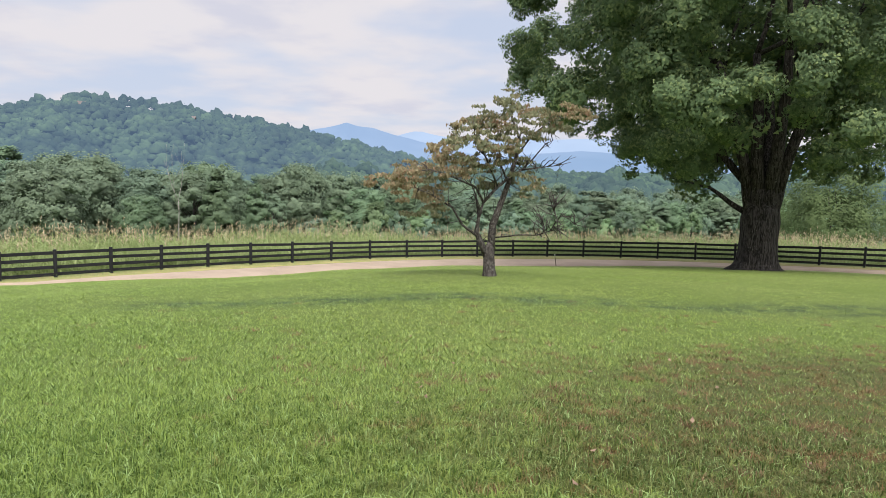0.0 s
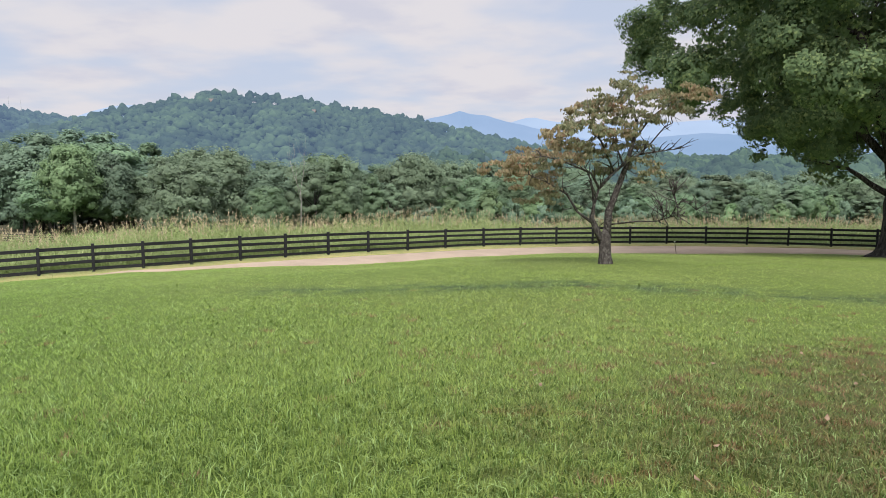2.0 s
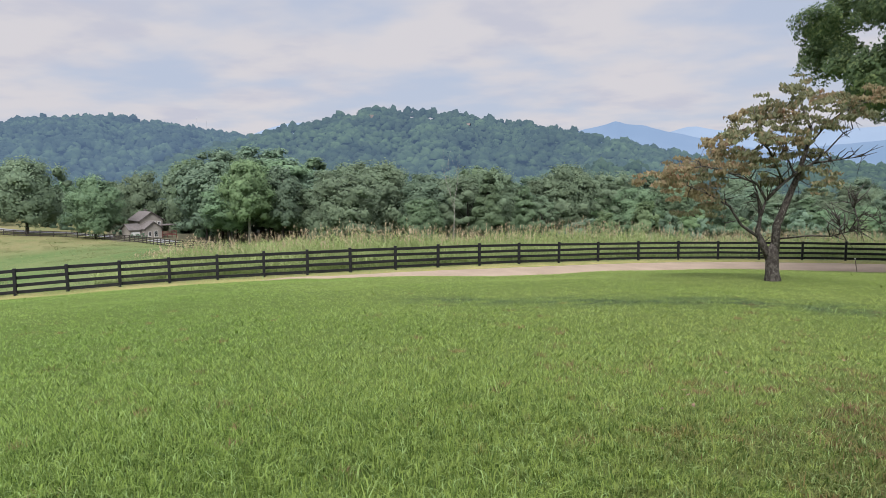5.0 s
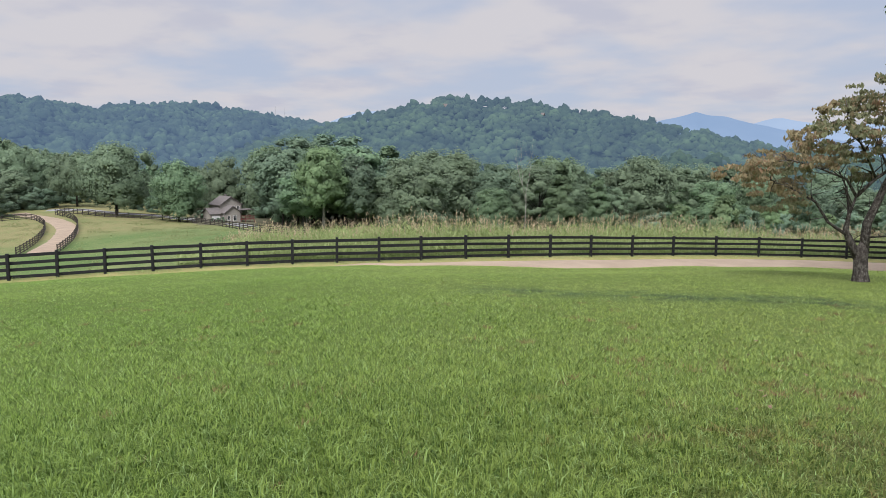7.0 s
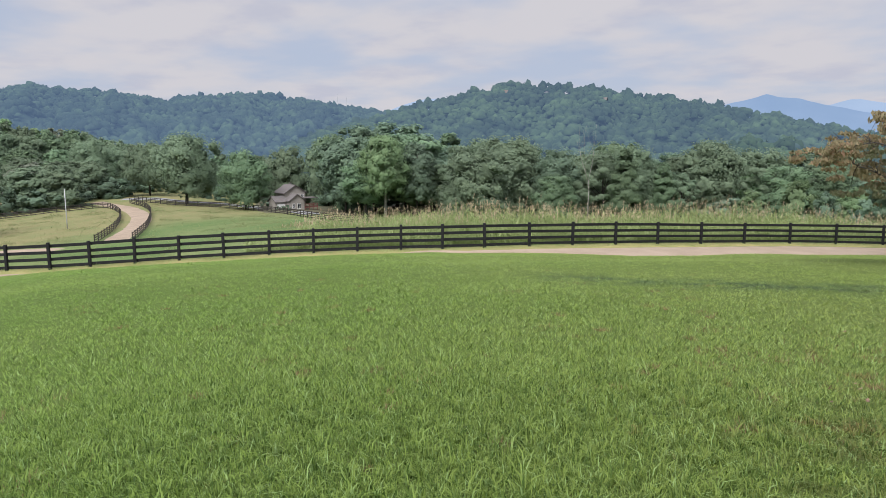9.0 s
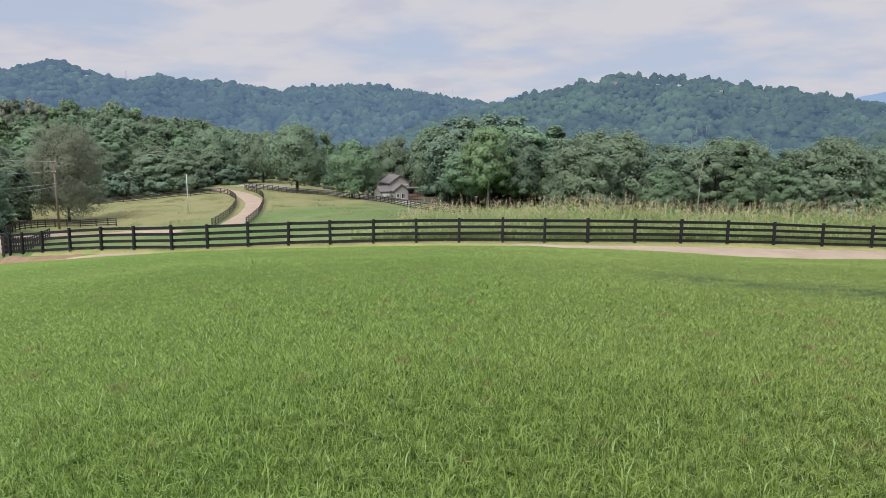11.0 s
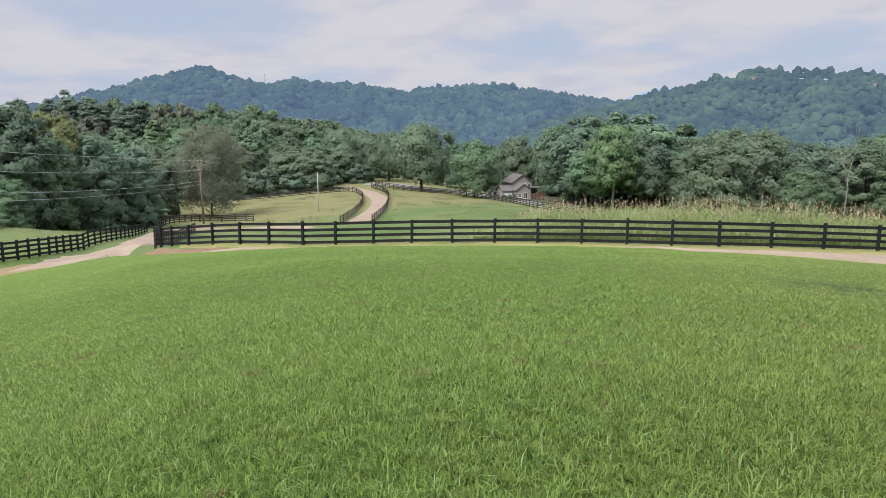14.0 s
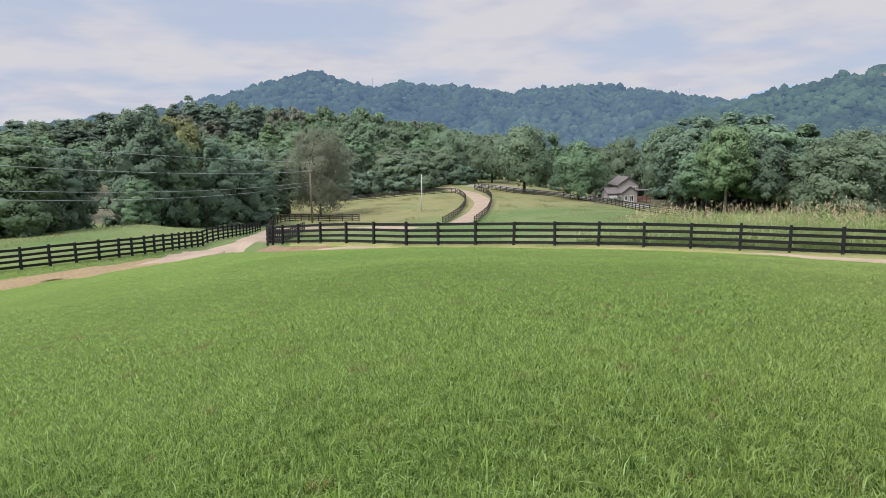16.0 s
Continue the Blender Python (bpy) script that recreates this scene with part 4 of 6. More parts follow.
def hill(name, label, crest, r0, r1, material, spacing, per, size, crown, seed, profile=1.0, trees=9.0):
    """A wooded hill: its body, and a canopy of crowns made of loose leaf masses."""
    rng = np.random.default_rng(seed)
    a0, a1 = crest[0, 0], crest[-1, 0]

    def surface(az, s):
        r = r0 + (r1 - r0) * s
        top = 1.6 + r1 * np.tan(np.radians(np.interp(az, crest[:, 0], crest[:, 1]))) - trees * 0.62
        wob = 0.045 * r1 / 60 * (np.sin(az * 0.9 + s * 3) + np.sin(az * 2.1 + 1.7) * np.sin(s * 7)) * np.sin(np.pi * np.clip(s, 0, 1))
        z = -14 + (top + 14) * np.clip(s, 0, 1) ** profile - np.clip(s - 1, 0, 1) * (top + 14) * 1.2
        t = np.radians(az)
        return np.stack([-np.sin(t) * r, np.cos(t) * r, z + wob * 8], axis=-1)

    na, ns = max(20, int((a1 - a0) * 1.5)), 26
    aa, ss = np.meshgrid(np.linspace(a0, a1, na), np.linspace(0, 1.5, ns))
    v = surface(aa, ss).reshape(-1, 3)
    faces = [(j * na + i, j * na + i + 1, (j + 1) * na + i + 1, (j + 1) * na + i) for j in range(ns - 1) for i in range(na - 1)]
    root = tagged(new(name, mesh_of(name, v, faces, material, True)), label, "hill", "", "structure")
    area = 0.5 * math.radians(a1 - a0) * (r1 * r1 - r0 * r0)
    n = int(area / spacing ** 2)
    s = np.sqrt(rng.random(n) * (r1 * r1 - r0 * r0) + r0 * r0)
    s = (s - r0) / (r1 - r0)
    az_ = rng.uniform(a0, a1, n)
    extra = int((a1 - a0) * math.pi / 180 * r1 / (spacing * 0.5))
    az_ = np.concatenate([az_, rng.uniform(a0, a1, extra)])
    s = np.concatenate([s, rng.uniform(0.97, 1.03, extra)])
    c = surface(az_, s)
    rad = crown * rng.uniform(0.62, 1.25, len(c))
    rad[n:] *= rng.choice((0.7, 1.0, 1.2), extra)
    clump = np.sin(az_[n:] * 5.1 + 2.0 * np.sin(az_[n:] * 1.7)) > 0.1
    c[n:, 2] += clump * 1.6
    c[n:, 2] += np.minimum(np.abs(rng.normal(size=extra)), 1.5) * np.where(rng.random(extra) < 0.14, 1.9, 0.7)
    tall = rng.uniform(0.85, 1.35, len(c)) * rad
    c[:, 2] += trees * 0.55 - tall + np.abs(rng.normal(size=len(c))) * 1.0
    sink = np.zeros(len(c))          # the crest's trees reach down to the ground behind
    sink[n:] = 0.5 * (c[n:, 2] - surface(az_[n:], s[n:])[:, 2] + 2.0)
    sink = np.clip(sink, 0, 1.5)
    tall, rad, c[:, 2] = tall + sink, rad + 0.6 * sink, c[:, 2] - sink
    # each crown is an uneven dome, with loose sprays that break its outline
    ball = bmesh.new()
    bmesh.ops.create_icosphere(ball, subdivisions=2, radius=1.0)
    bmesh.ops.delete(ball, geom=[v for v in ball.verts if v.co.z < -0.2], context="VERTS")
    ball.verts.ensure_lookup_table()
    bv = np.array([v.co[:] for v in ball.verts])
    bf = np.array([[v.index for v in f.verts] for f in ball.faces])
    ball.free()
    turn = rng.uniform(0, 6.28, len(c))[:, None]
    dx, dy = bv[:, 0] * np.cos(turn) - bv[:, 1] * np.sin(turn), bv[:, 0] * np.sin(turn) + bv[:, 1] * np.cos(turn)
    puff = 1 + rng.normal(size=dx.shape) * 0.17
    dome = np.stack([c[:, 0, None] + dx * puff * rad[:, None], c[:, 1, None] + dy * puff * rad[:, None], c[:, 2, None] + bv[:, 2] * puff * tall[:, None]], -1)
    corner = (dome[:, bf.ravel()]).reshape(-1, 3)
    out_ = np.stack([dx, dy, np.broadcast_to(bv[:, 2], dx.shape)], -1) + (dome - c[:, None]) / rad[:, None, None] * 0.6
    normal = unit(out_ + rng.normal(size=out_.shape) * 0.16 + UP * 0.1)[:, bf.ravel()].reshape(-1, 3)
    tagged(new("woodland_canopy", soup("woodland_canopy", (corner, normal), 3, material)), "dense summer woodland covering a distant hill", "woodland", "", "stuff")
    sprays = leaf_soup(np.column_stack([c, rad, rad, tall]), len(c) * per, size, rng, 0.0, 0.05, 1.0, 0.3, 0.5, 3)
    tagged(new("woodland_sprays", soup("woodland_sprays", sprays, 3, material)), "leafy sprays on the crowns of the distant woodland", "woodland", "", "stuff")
    return root


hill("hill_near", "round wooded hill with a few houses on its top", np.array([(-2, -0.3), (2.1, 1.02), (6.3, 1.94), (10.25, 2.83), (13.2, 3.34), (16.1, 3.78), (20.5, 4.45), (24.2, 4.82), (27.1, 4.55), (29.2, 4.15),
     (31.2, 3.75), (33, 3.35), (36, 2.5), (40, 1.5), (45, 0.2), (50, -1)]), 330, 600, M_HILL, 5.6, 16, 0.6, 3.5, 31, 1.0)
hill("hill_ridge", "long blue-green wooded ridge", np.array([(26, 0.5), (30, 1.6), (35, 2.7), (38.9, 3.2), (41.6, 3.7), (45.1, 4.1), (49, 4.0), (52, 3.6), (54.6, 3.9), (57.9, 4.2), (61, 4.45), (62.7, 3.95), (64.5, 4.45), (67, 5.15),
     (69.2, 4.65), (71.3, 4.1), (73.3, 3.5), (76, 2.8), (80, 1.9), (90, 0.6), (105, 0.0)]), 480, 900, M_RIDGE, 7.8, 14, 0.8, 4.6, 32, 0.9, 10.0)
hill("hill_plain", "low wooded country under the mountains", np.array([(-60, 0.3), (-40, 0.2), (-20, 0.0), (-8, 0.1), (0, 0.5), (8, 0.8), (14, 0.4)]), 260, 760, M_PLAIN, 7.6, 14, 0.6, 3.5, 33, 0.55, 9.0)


def mountain(name, label, crest, r, material, seed):
    """A far bare-looking range: crest with spurs running down to its foot."""
    a = np.linspace(crest[0, 0], crest[-1, 0], 160)
    el = np.interp(a, crest[:, 0], crest[:, 1])
    el = el + 0.035 * np.array([noise.fractal(Vector((v * 0.9, seed, 0)), 1.0, 2.0, 4) for v in a])
    verts, faces = [], []
    for j in range(9):
        s = j / 8
        for v, e in zip(a, el):
            rr = r * (1 - 0.22 * s) + 60 * noise.noise(Vector((v * 0.5, s * 4, seed)))
            z = (1.6 + r * math.tan(radians(e))) * (1 - s) ** 1.3 - 20 * s
            x, y = polar(v, rr)
            verts.append((x, y, z))
    n = len(a)
    for j in range(8):
        for i in range(n - 1):
            k = j * n + i
            faces.append((k, k + 1, k + n + 1, k + n))
    return tagged(new(name, mesh_of(name, verts, faces, material, True)), label, "mountain", "", "structure")


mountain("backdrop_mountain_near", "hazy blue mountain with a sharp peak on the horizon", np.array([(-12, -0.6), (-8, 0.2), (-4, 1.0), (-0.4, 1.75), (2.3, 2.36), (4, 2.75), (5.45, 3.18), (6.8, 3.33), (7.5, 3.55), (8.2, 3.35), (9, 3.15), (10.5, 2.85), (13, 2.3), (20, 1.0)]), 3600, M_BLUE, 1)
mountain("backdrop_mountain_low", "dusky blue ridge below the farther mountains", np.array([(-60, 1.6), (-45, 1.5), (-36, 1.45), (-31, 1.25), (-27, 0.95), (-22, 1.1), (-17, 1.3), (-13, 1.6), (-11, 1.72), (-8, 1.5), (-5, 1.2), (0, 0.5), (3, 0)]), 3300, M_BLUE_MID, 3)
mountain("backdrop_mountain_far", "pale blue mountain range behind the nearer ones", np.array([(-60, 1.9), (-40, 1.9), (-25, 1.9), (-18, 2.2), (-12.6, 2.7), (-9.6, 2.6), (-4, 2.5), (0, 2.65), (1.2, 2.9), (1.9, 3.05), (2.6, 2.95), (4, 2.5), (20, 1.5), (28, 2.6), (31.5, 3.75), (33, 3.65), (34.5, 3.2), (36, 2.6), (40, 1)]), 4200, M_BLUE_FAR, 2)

# ---- the big maple ----


def limb(bm, rng, start, way, length, r0, depth, ends, keep=0.86, curve=0.22, lift=0.05):
    """A limb that bends, tapers and forks; its tips are gathered in ends."""
    p, d = Vector(start), Vector(way).normalized()
    n = 4
    pts, rad = [p.copy()], [r0]
    for i in range(n):
        d = (d + Vector(rng.normal(size=3)) * curve * 0.5 + Vector((0, 0, lift))).normalized()
        p = p + d * length / n
        pts.append(p.copy())
        rad.append(r0 * (1 - 0.45 * (i + 1) / n))
    tube(pts, rad, max(4, 9 - 2 * (3 - depth)), None, bm)
    if depth == 0:
        ends.append(tuple(p))
        return
    for k in range(2 if depth > 2 else 3):
        at_i = n if k < 2 else rng.integers(2, n)
        side = Vector(rng.normal(size=3))
        nd = (d + side * 0.45).normalized()
        limb(bm, rng, pts[at_i], nd, length * rng.uniform(0.62, 0.85), rad[at_i] * keep * 0.8, depth - 1, ends, keep, curve, lift)


def build_maple(az, r):
    r_eye = r
    rng = np.random.default_rng(77)
    p = at(az, r)
    root = tagged(new("maple_tree"), "huge old maple with a dense dark green crown on grass", "maple tree")
    root.matrix_world = Matrix.Translation(p) @ pose(0, 0, 0, 0, 0, az)      # local x to the right, y away from the lawn's standpoint

    def fluted(i, a):
        amp = (0.16, 0.15, 0.13, 0.10, 0.07, 0.06, 0.06, 0.06)[min(i, 7)]
        return 1 + amp * math.sin(5 * a + 0.05 * i) * 0.8 + amp * 0.6 * math.sin(9 * a + 1.3)

    trunk = tube([(0, 0, -0.35), (0, 0, 0.0), (0.0, 0, 0.20), (0.0, 0, 0.5), (0.0, 0, 1.1), (0.02, 0, 1.9), (0.03, 0, 2.6), (0.05, 0, 3.3), (0.05, 0, 3.9), (0.05, 0, 4.3)],
                 (1.7, 1.34, 1.10, 0.98, 0.92, 0.90, 0.95, 0.85, 0.42, 0.10), 44, fluted)
    part("trunk", trunk, M_BARK, root, "deeply furrowed dark grey trunk with flared roots", True)
    bm = bmesh.new()
    ends = []
    for x, y, dx, dy, dz, ln, rr in ((-0.42, -0.12, -0.24, -0.08, 1, 7.2, 0.33), (-0.10, -0.34, -0.04, -0.08, 1, 7.6, 0.36), (0.32, -0.28, 0.10, -0.08, 1, 7.4, 0.38),
                                     (0.50, 0.05, 0.27, 0.05, 1, 7.2, 0.34), (0.15, 0.36, 0.08, 0.25, 1, 7.0, 0.38), (-0.34, 0.3, -0.28, 0.25, 1, 7.0, 0.32)):
        x, y = 0.86 * x, 0.86 * y
        foot = Vector((x * 0.2, y * 0.2, 1.7))
        knee = Vector((x + dx * 0.35, y + dy * 0.35, 3.0))
        neck = Vector((x + dx * 1.1, y + dy * 1.1, 4.0))
        tube([foot, Vector((x * 0.55, y * 0.55, 2.3)), knee, neck, neck + Vector((dx, dy, dz)) * 0.3], (rr * 0.25, rr * 0.75, rr * 1.05, rr * 1.02, rr * 0.9), 12, lambda i, a: 1 + 0.07 * math.sin(5 * a + 0.6 * i), bm)
        limb(bm, rng, neck - Vector((dx, dy, dz)) * 0.2, (dx, dy, dz), ln, rr, 3, ends, 0.9, 0.12, 0.04)
    # low limbs that reach out sideways
    limb(bm, rng, (-0.6, -0.1, 3.0), (-0.85, -0.3, 0.55), 2.3, 0.17, 2, ends, 0.8, 0.2, 0.03)
    limb(bm, rng, (-0.6, 0.2, 4.4), (-0.8, 0.15, 0.75), 4.6, 0.24, 2, ends, 0.8, 0.15, 0.03)
    limb(bm, rng, (0.7, 0.3, 4.6), (0.55, 0.4, 0.9), 4.2, 0.22, 2, ends, 0.8, 0.15, 0.03)
    part("limb", bm, M_BARK, root, "dark spreading limbs", True)
    def mass(x, y, z, r):
        way = Vector((x / 13.0, y / 12.0, (z - 11.0) / 11.0)).normalized()
        return (x, y, z, r, *way)

    outer, inner, top = [], [], []
    # heavy leaf masses hung round the crown, with dark gaps between
    for i in range(270):
        d = rng.normal(size=3)
        d /= np.linalg.norm(d)
        q = rng.uniform(0.80, 1.0)
        x, y, z = d[0] * 13.4 * q, d[1] * 12.0 * q, 12.6 + d[2] * 10.0 * q
        lat = math.hypot(x, y)
        if z < 4.9 + max(0.0, lat - 4.5) * 0.42 + max(0.0, lat - 10.5) * 0.7:
            continue
        if y < 3.0 and -1.3 < x < 2.0 and 9.6 < z < 14.5 or y < 1.0 and abs(x - 0.2) < 2.6 and z < 8.2:        # stems show through here
            continue
        if y < -1.0 and z < 16 and rng.random() < (1.0 if x > -1.5 else 0.55):        # deep dark hollows
            continue
        if x > -1.0 and y < 4.0 and 8 < z < 17 and rng.random() < 0.7:
            continue
        (top if z > 17 else outer).append(mass(x, y, z, rng.uniform(0.75, 1.3)))
    # shaded leaves further in, behind and round the stems
    for i in range(150):
        d = rng.normal(size=3)
        d /= np.linalg.norm(d)
        q = rng.uniform(0.3, 0.78)
        x, y, z = d[0] * 12.5 * q, d[1] * 10.5 * q, 11.5 + d[2] * 7.5 * q
        if z < 5.2 + 0.25 * abs(x) or (y < 2.0 and abs(x - 0.4) < 1.7) or (y < 2.5 and x > 1.5 and rng.random() < 0.75):
            continue
        inner.append(mass(x, y, z, rng.uniform(0.9, 1.6)))
    for i in range(70):
        inner.append(mass(rng.uniform(-6, 9), rng.uniform(2.0, 7), rng.uniform(5.4, 9.5), rng.uniform(0.8, 1.3)))
    for i in range(120):
        inner.append(mass(rng.uniform(-9, 10.5), rng.uniform(3.0, 9), rng.uniform(8.5, 17), rng.uniform(1.1, 1.7)))
    # bright masses that hang before the rest: across, height, size
    for x, z, r in ((-2.4, 8.4, 1.25), (-2.6, 7.7, 0.8), (-0.8, 9.4, 0.95), (-5.0, 9.0, 1.4), (-5.7, 10.6, 1.3), (2.0, 12.0, 1.2), (2.0, 9.8, 1.05), (5.0, 11.0, 1.5), (4.3, 7.3, 1.05),
                    (4.8, 6.5, 0.75), (3.0, 10.9, 0.9), (6.8, 10.6, 1.0), (-6.9, 13.9, 1.7), (-8.6, 11.8, 1.5), (-4.2, 12.6, 1.4), (-10.0, 9.4, 1.1), (-2.2, 13.6, 1.1)):
        deep = -9.5 * math.sqrt(max(0.08, 1 - (x / 14) ** 2 - ((z - 11) / 12) ** 2))
        k = 1 + deep / r_eye
        x, z, r = x * k, 5.5 + (z - 5.5) * k, r * k * 1.25
        outer.append(mass(x, deep, z, r))
        outer.append(mass(x + 0.5 * r, deep + 0.6, z + 0.55 * r, 0.6 * r))
    # low hanging sprays under the crown's rim
    for x, y, z, r in ((-9.3, -2.5, 7.6, 0.8), (-6.6, -2, 6.0, 0.6), (-6.4, -1.5, 4.9, 0.38), (-4.4, -3, 5.9, 0.8), (-3.2, -4, 5.4, 0.7), (-2.3, -2.5, 5.2, 0.6), (-5.4, -3, 6.9, 0.9), (-7.7, -3, 7.2, 0.8),
                       (2.4, -2.0, 6.0, 0.8), (3.4, 0.5, 5.8, 0.9), (2.9, 1.0, 5.2, 0.7), (6.8, -4, 8.4, 1.0), (-1.9, -4, 7.4, 0.9), (1.6, -4, 8.0, 0.9), (-2.4, -3, 6.4, 0.7)):
        outer.append(mass(x, y, z, r))
    for i in range(46):          # unseen boughs high over the lawn, added to shade the crown's inside
        y = rng.uniform(-12, -4)
        top.append(mass(rng.uniform(-9, 9.5), y, 15.6 + y * 0.22 + rng.uniform(0.4, 3.5), rng.uniform(1.1, 1.7)))
    for e in ends:
        if rng.random() < 0.4:
            inner.append(mass(*e, rng.uniform(0.7, 1.2)))
    sets = (leaves_on(rng, np.array(outer), 230000, 0.078, 12, 0.42, 0, (0.28, 0.48), 0.75, (0.6, 1.0)), leaves_on(rng, np.array(inner), 80000, 0.15, 9, 0.6, 0, (0.36, 0.6), 0.45, (0.6, 1.0)), leaves_on(rng, np.array(top), 70000, 0.15, 11, 0.5, 0, (0.30, 0.52), 0.7, (0.6, 1.0)))
    crown = soup("crown", tuple(np.concatenate(q) for q in zip(*sets)), 3, M_MAPLE)
    part("crown", crown, M_MAPLE, root, "dense dark green leaves hanging in heavy sprays")


build_maple(-23.9, 41)


# ---- the small dogwood ----


def build_dogwood(az, r):
    rng = np.random.default_rng(41)
    root = tagged(new("dogwood_tree"), "small spreading dogwood with sparse olive and rust-red leaves on the lawn", "dogwood tree")
    root.matrix_world = Matrix.Translation(at(az, r)) @ pose(0, 0, 0, 0, 0, az)

    def rough(i, a):
        return 1 + 0.10 * math.sin(3 * a + i) + 0.06 * math.sin(7 * a + 2 * i)

    part("trunk", tube([(0, 0, -0.2), (0, 0, 0.03), (-0.01, 0, 0.25), (-0.02, 0, 0.62), (-0.01, 0, 0.90), (0.0, 0, 1.15)], (0.27, 0.225, 0.195, 0.180, 0.165, 0.05), 14, rough), M_DOGBARK, root,
         "short rough grey-brown trunk", True)
    # limbs: lateral place, height, and depth towards or away, thick to thin
    limbs = [
        (0.150, [(-0.03, 0, 0.50), (-0.34, -0.05, 1.20), (-0.44, -0.1, 1.45), (-0.38, -0.15, 1.9), (-0.24, -0.15, 2.4)]),
        (0.068, [(-0.40, -0.1, 1.30), (-0.88, -0.3, 1.66), (-1.22, -0.45, 2.22), (-1.80, -0.6, 2.58), (-2.4, -0.8, 2.85)]),
        (0.058, [(-0.24, -0.15, 2.4), (-0.50, -0.3, 2.88), (-1.24, -0.6, 3.20), (-1.9, -0.8, 3.40), (-2.5, -0.9, 3.3)]),
        (0.068, [(-0.24, -0.15, 2.4), (0.20, 0.05, 2.90), (0.70, 0.2, 3.30), (0.95, 0.25, 3.45), (1.3, 0.35, 3.8), (1.7, 0.45, 4.3), (1.95, 0.5, 4.42)]),
    ]
    limbs += [
        (0.160, [(0.02, 0, 0.50), (0.07, 0.08, 1.65), (0.28, 0.2, 2.25), (0.54, 0.3, 3.0), (0.78, 0.35, 3.9), (0.86, 0.4, 4.45), (0.5, 0.4, 5.4)]),
        (0.042, [(0.08, 0.05, 1.25), (0.95, -0.3, 1.40), (1.45, -0.5, 1.42), (1.88, -0.7, 1.58), (2.35, -0.9, 1.62)]),
        (0.045, [(0.95, 0.25, 3.45), (1.6, 0.1, 3.55), (2.15, 0.0, 3.62)]),
    ]
    limbs += [
        (0.050, [(0.54, 0.3, 3.0), (0.25, 0.9, 3.7), (0.0, 1.3, 4.1), (-0.2, 1.5, 4.5)]),
        (0.050, [(-0.38, -0.15, 1.9), (-0.5, 0.5, 2.6), (-0.75, 1.1, 3.1), (-1.3, 1.5, 3.4)]),
        (0.045, [(0.78, 0.35, 3.9), (1.3, 0.9, 4.6), (1.9, 1.2, 5.1), (2.3, 1.1, 5.2)]),
        (0.045, [(0.2, 0.05, 2.9), (-0.1, -0.7, 3.6), (-0.4, -1.0, 4.2), (-0.6, -1.2, 4.45)]),
    ]
    limbs += [(0.030, [(1.88, -0.7, 1.58), (2.05, -0.75, 1.95), (2.25, -0.8, 2.1), (2.55, -0.85, 1.85), (2.75, -0.9, 1.6)]), (0.022, [(1.7, -0.6, 1.52), (1.62, -0.6, 1.9), (1.5, -0.6, 2.15)]),
              (0.022, [(2.05, -0.75, 1.95), (1.95, -0.7, 2.2), (2.05, -0.7, 2.45)])]
    for rad, pts in limbs:
        bm = tube(pts, [(0.85 if rad > 0.11 else 0.74) * rad * (1 - 0.8 * i / (len(pts) - 1)) for i in range(len(pts))], 8)
        tips = [Vector(q) for q in pts]
        for k in range(14 if rad < 0.08 else 8):          # twigs
            i = rng.integers(1, len(tips))
            s = tips[i - 1].lerp(tips[i], rng.random())
            d = Vector(rng.normal(size=3)) * 0.8 + Vector((0, 0, 0.35)) + (tips[-1] - tips[0]).normalized() * 0.7
            d = d.normalized() * rng.uniform(0.3, 0.75)
            mid = s + d * 0.5 + Vector(rng.normal(size=3)) * 0.06
            tube([s, mid, s + d], (0.016, 0.012, 0.005), 4, None, bm)
            tube([mid, mid + Vector(rng.normal(size=3)) * 0.22], (0.009, 0.004), 4, None, bm)
        part("branch", bm, M_DOGBARK, root, "", True)
    # flat layered pads of leaves: across, height, half-width
    olive = ((0.43, 5.95, 0.32), (0.45, 5.45, 0.60), (-0.15, 5.38, 0.45), (1.45, 5.45, 0.45), (2.1, 5.0, 0.5), (-0.5, 4.95, 0.5), (-0.1, 4.6, 0.75), (-0.75, 4.45, 0.60), (-1.25, 4.5, 0.35), (-0.5, 4.05, 0.7),
             (0.6, 4.85, 0.55), (-0.5, 3.65, 0.45), (0.75, 4.0, 0.4), (1.0, 3.35, 0.3), (1.3, 3.0, 0.42), (-0.1, 3.0, 0.25), (-2.3, 2.05, 0.6), (-1.6, 2.2, 0.25), (-2.0, 3.25, 0.5), (1.2, 4.75, 0.35))
    rust = ((-0.85, 5.15, 0.36), (1.3, 5.65, 0.40), (2.5, 5.5, 0.50), (-1.1, 4.05, 0.55), (-1.65, 3.8, 0.70), (-2.4, 3.6, 0.65), (-3.0, 3.35, 0.60), (-3.5, 3.1, 0.35), (-2.5, 2.6, 0.55), (-2.0, 2.75, 0.4), (-2.9, 3.0, 0.5), (-1.3, 3.6, 0.55), (-1.5, 4.3, 0.4), (0.1, 5.0, 0.4), (0.2, 4.3, 0.5))
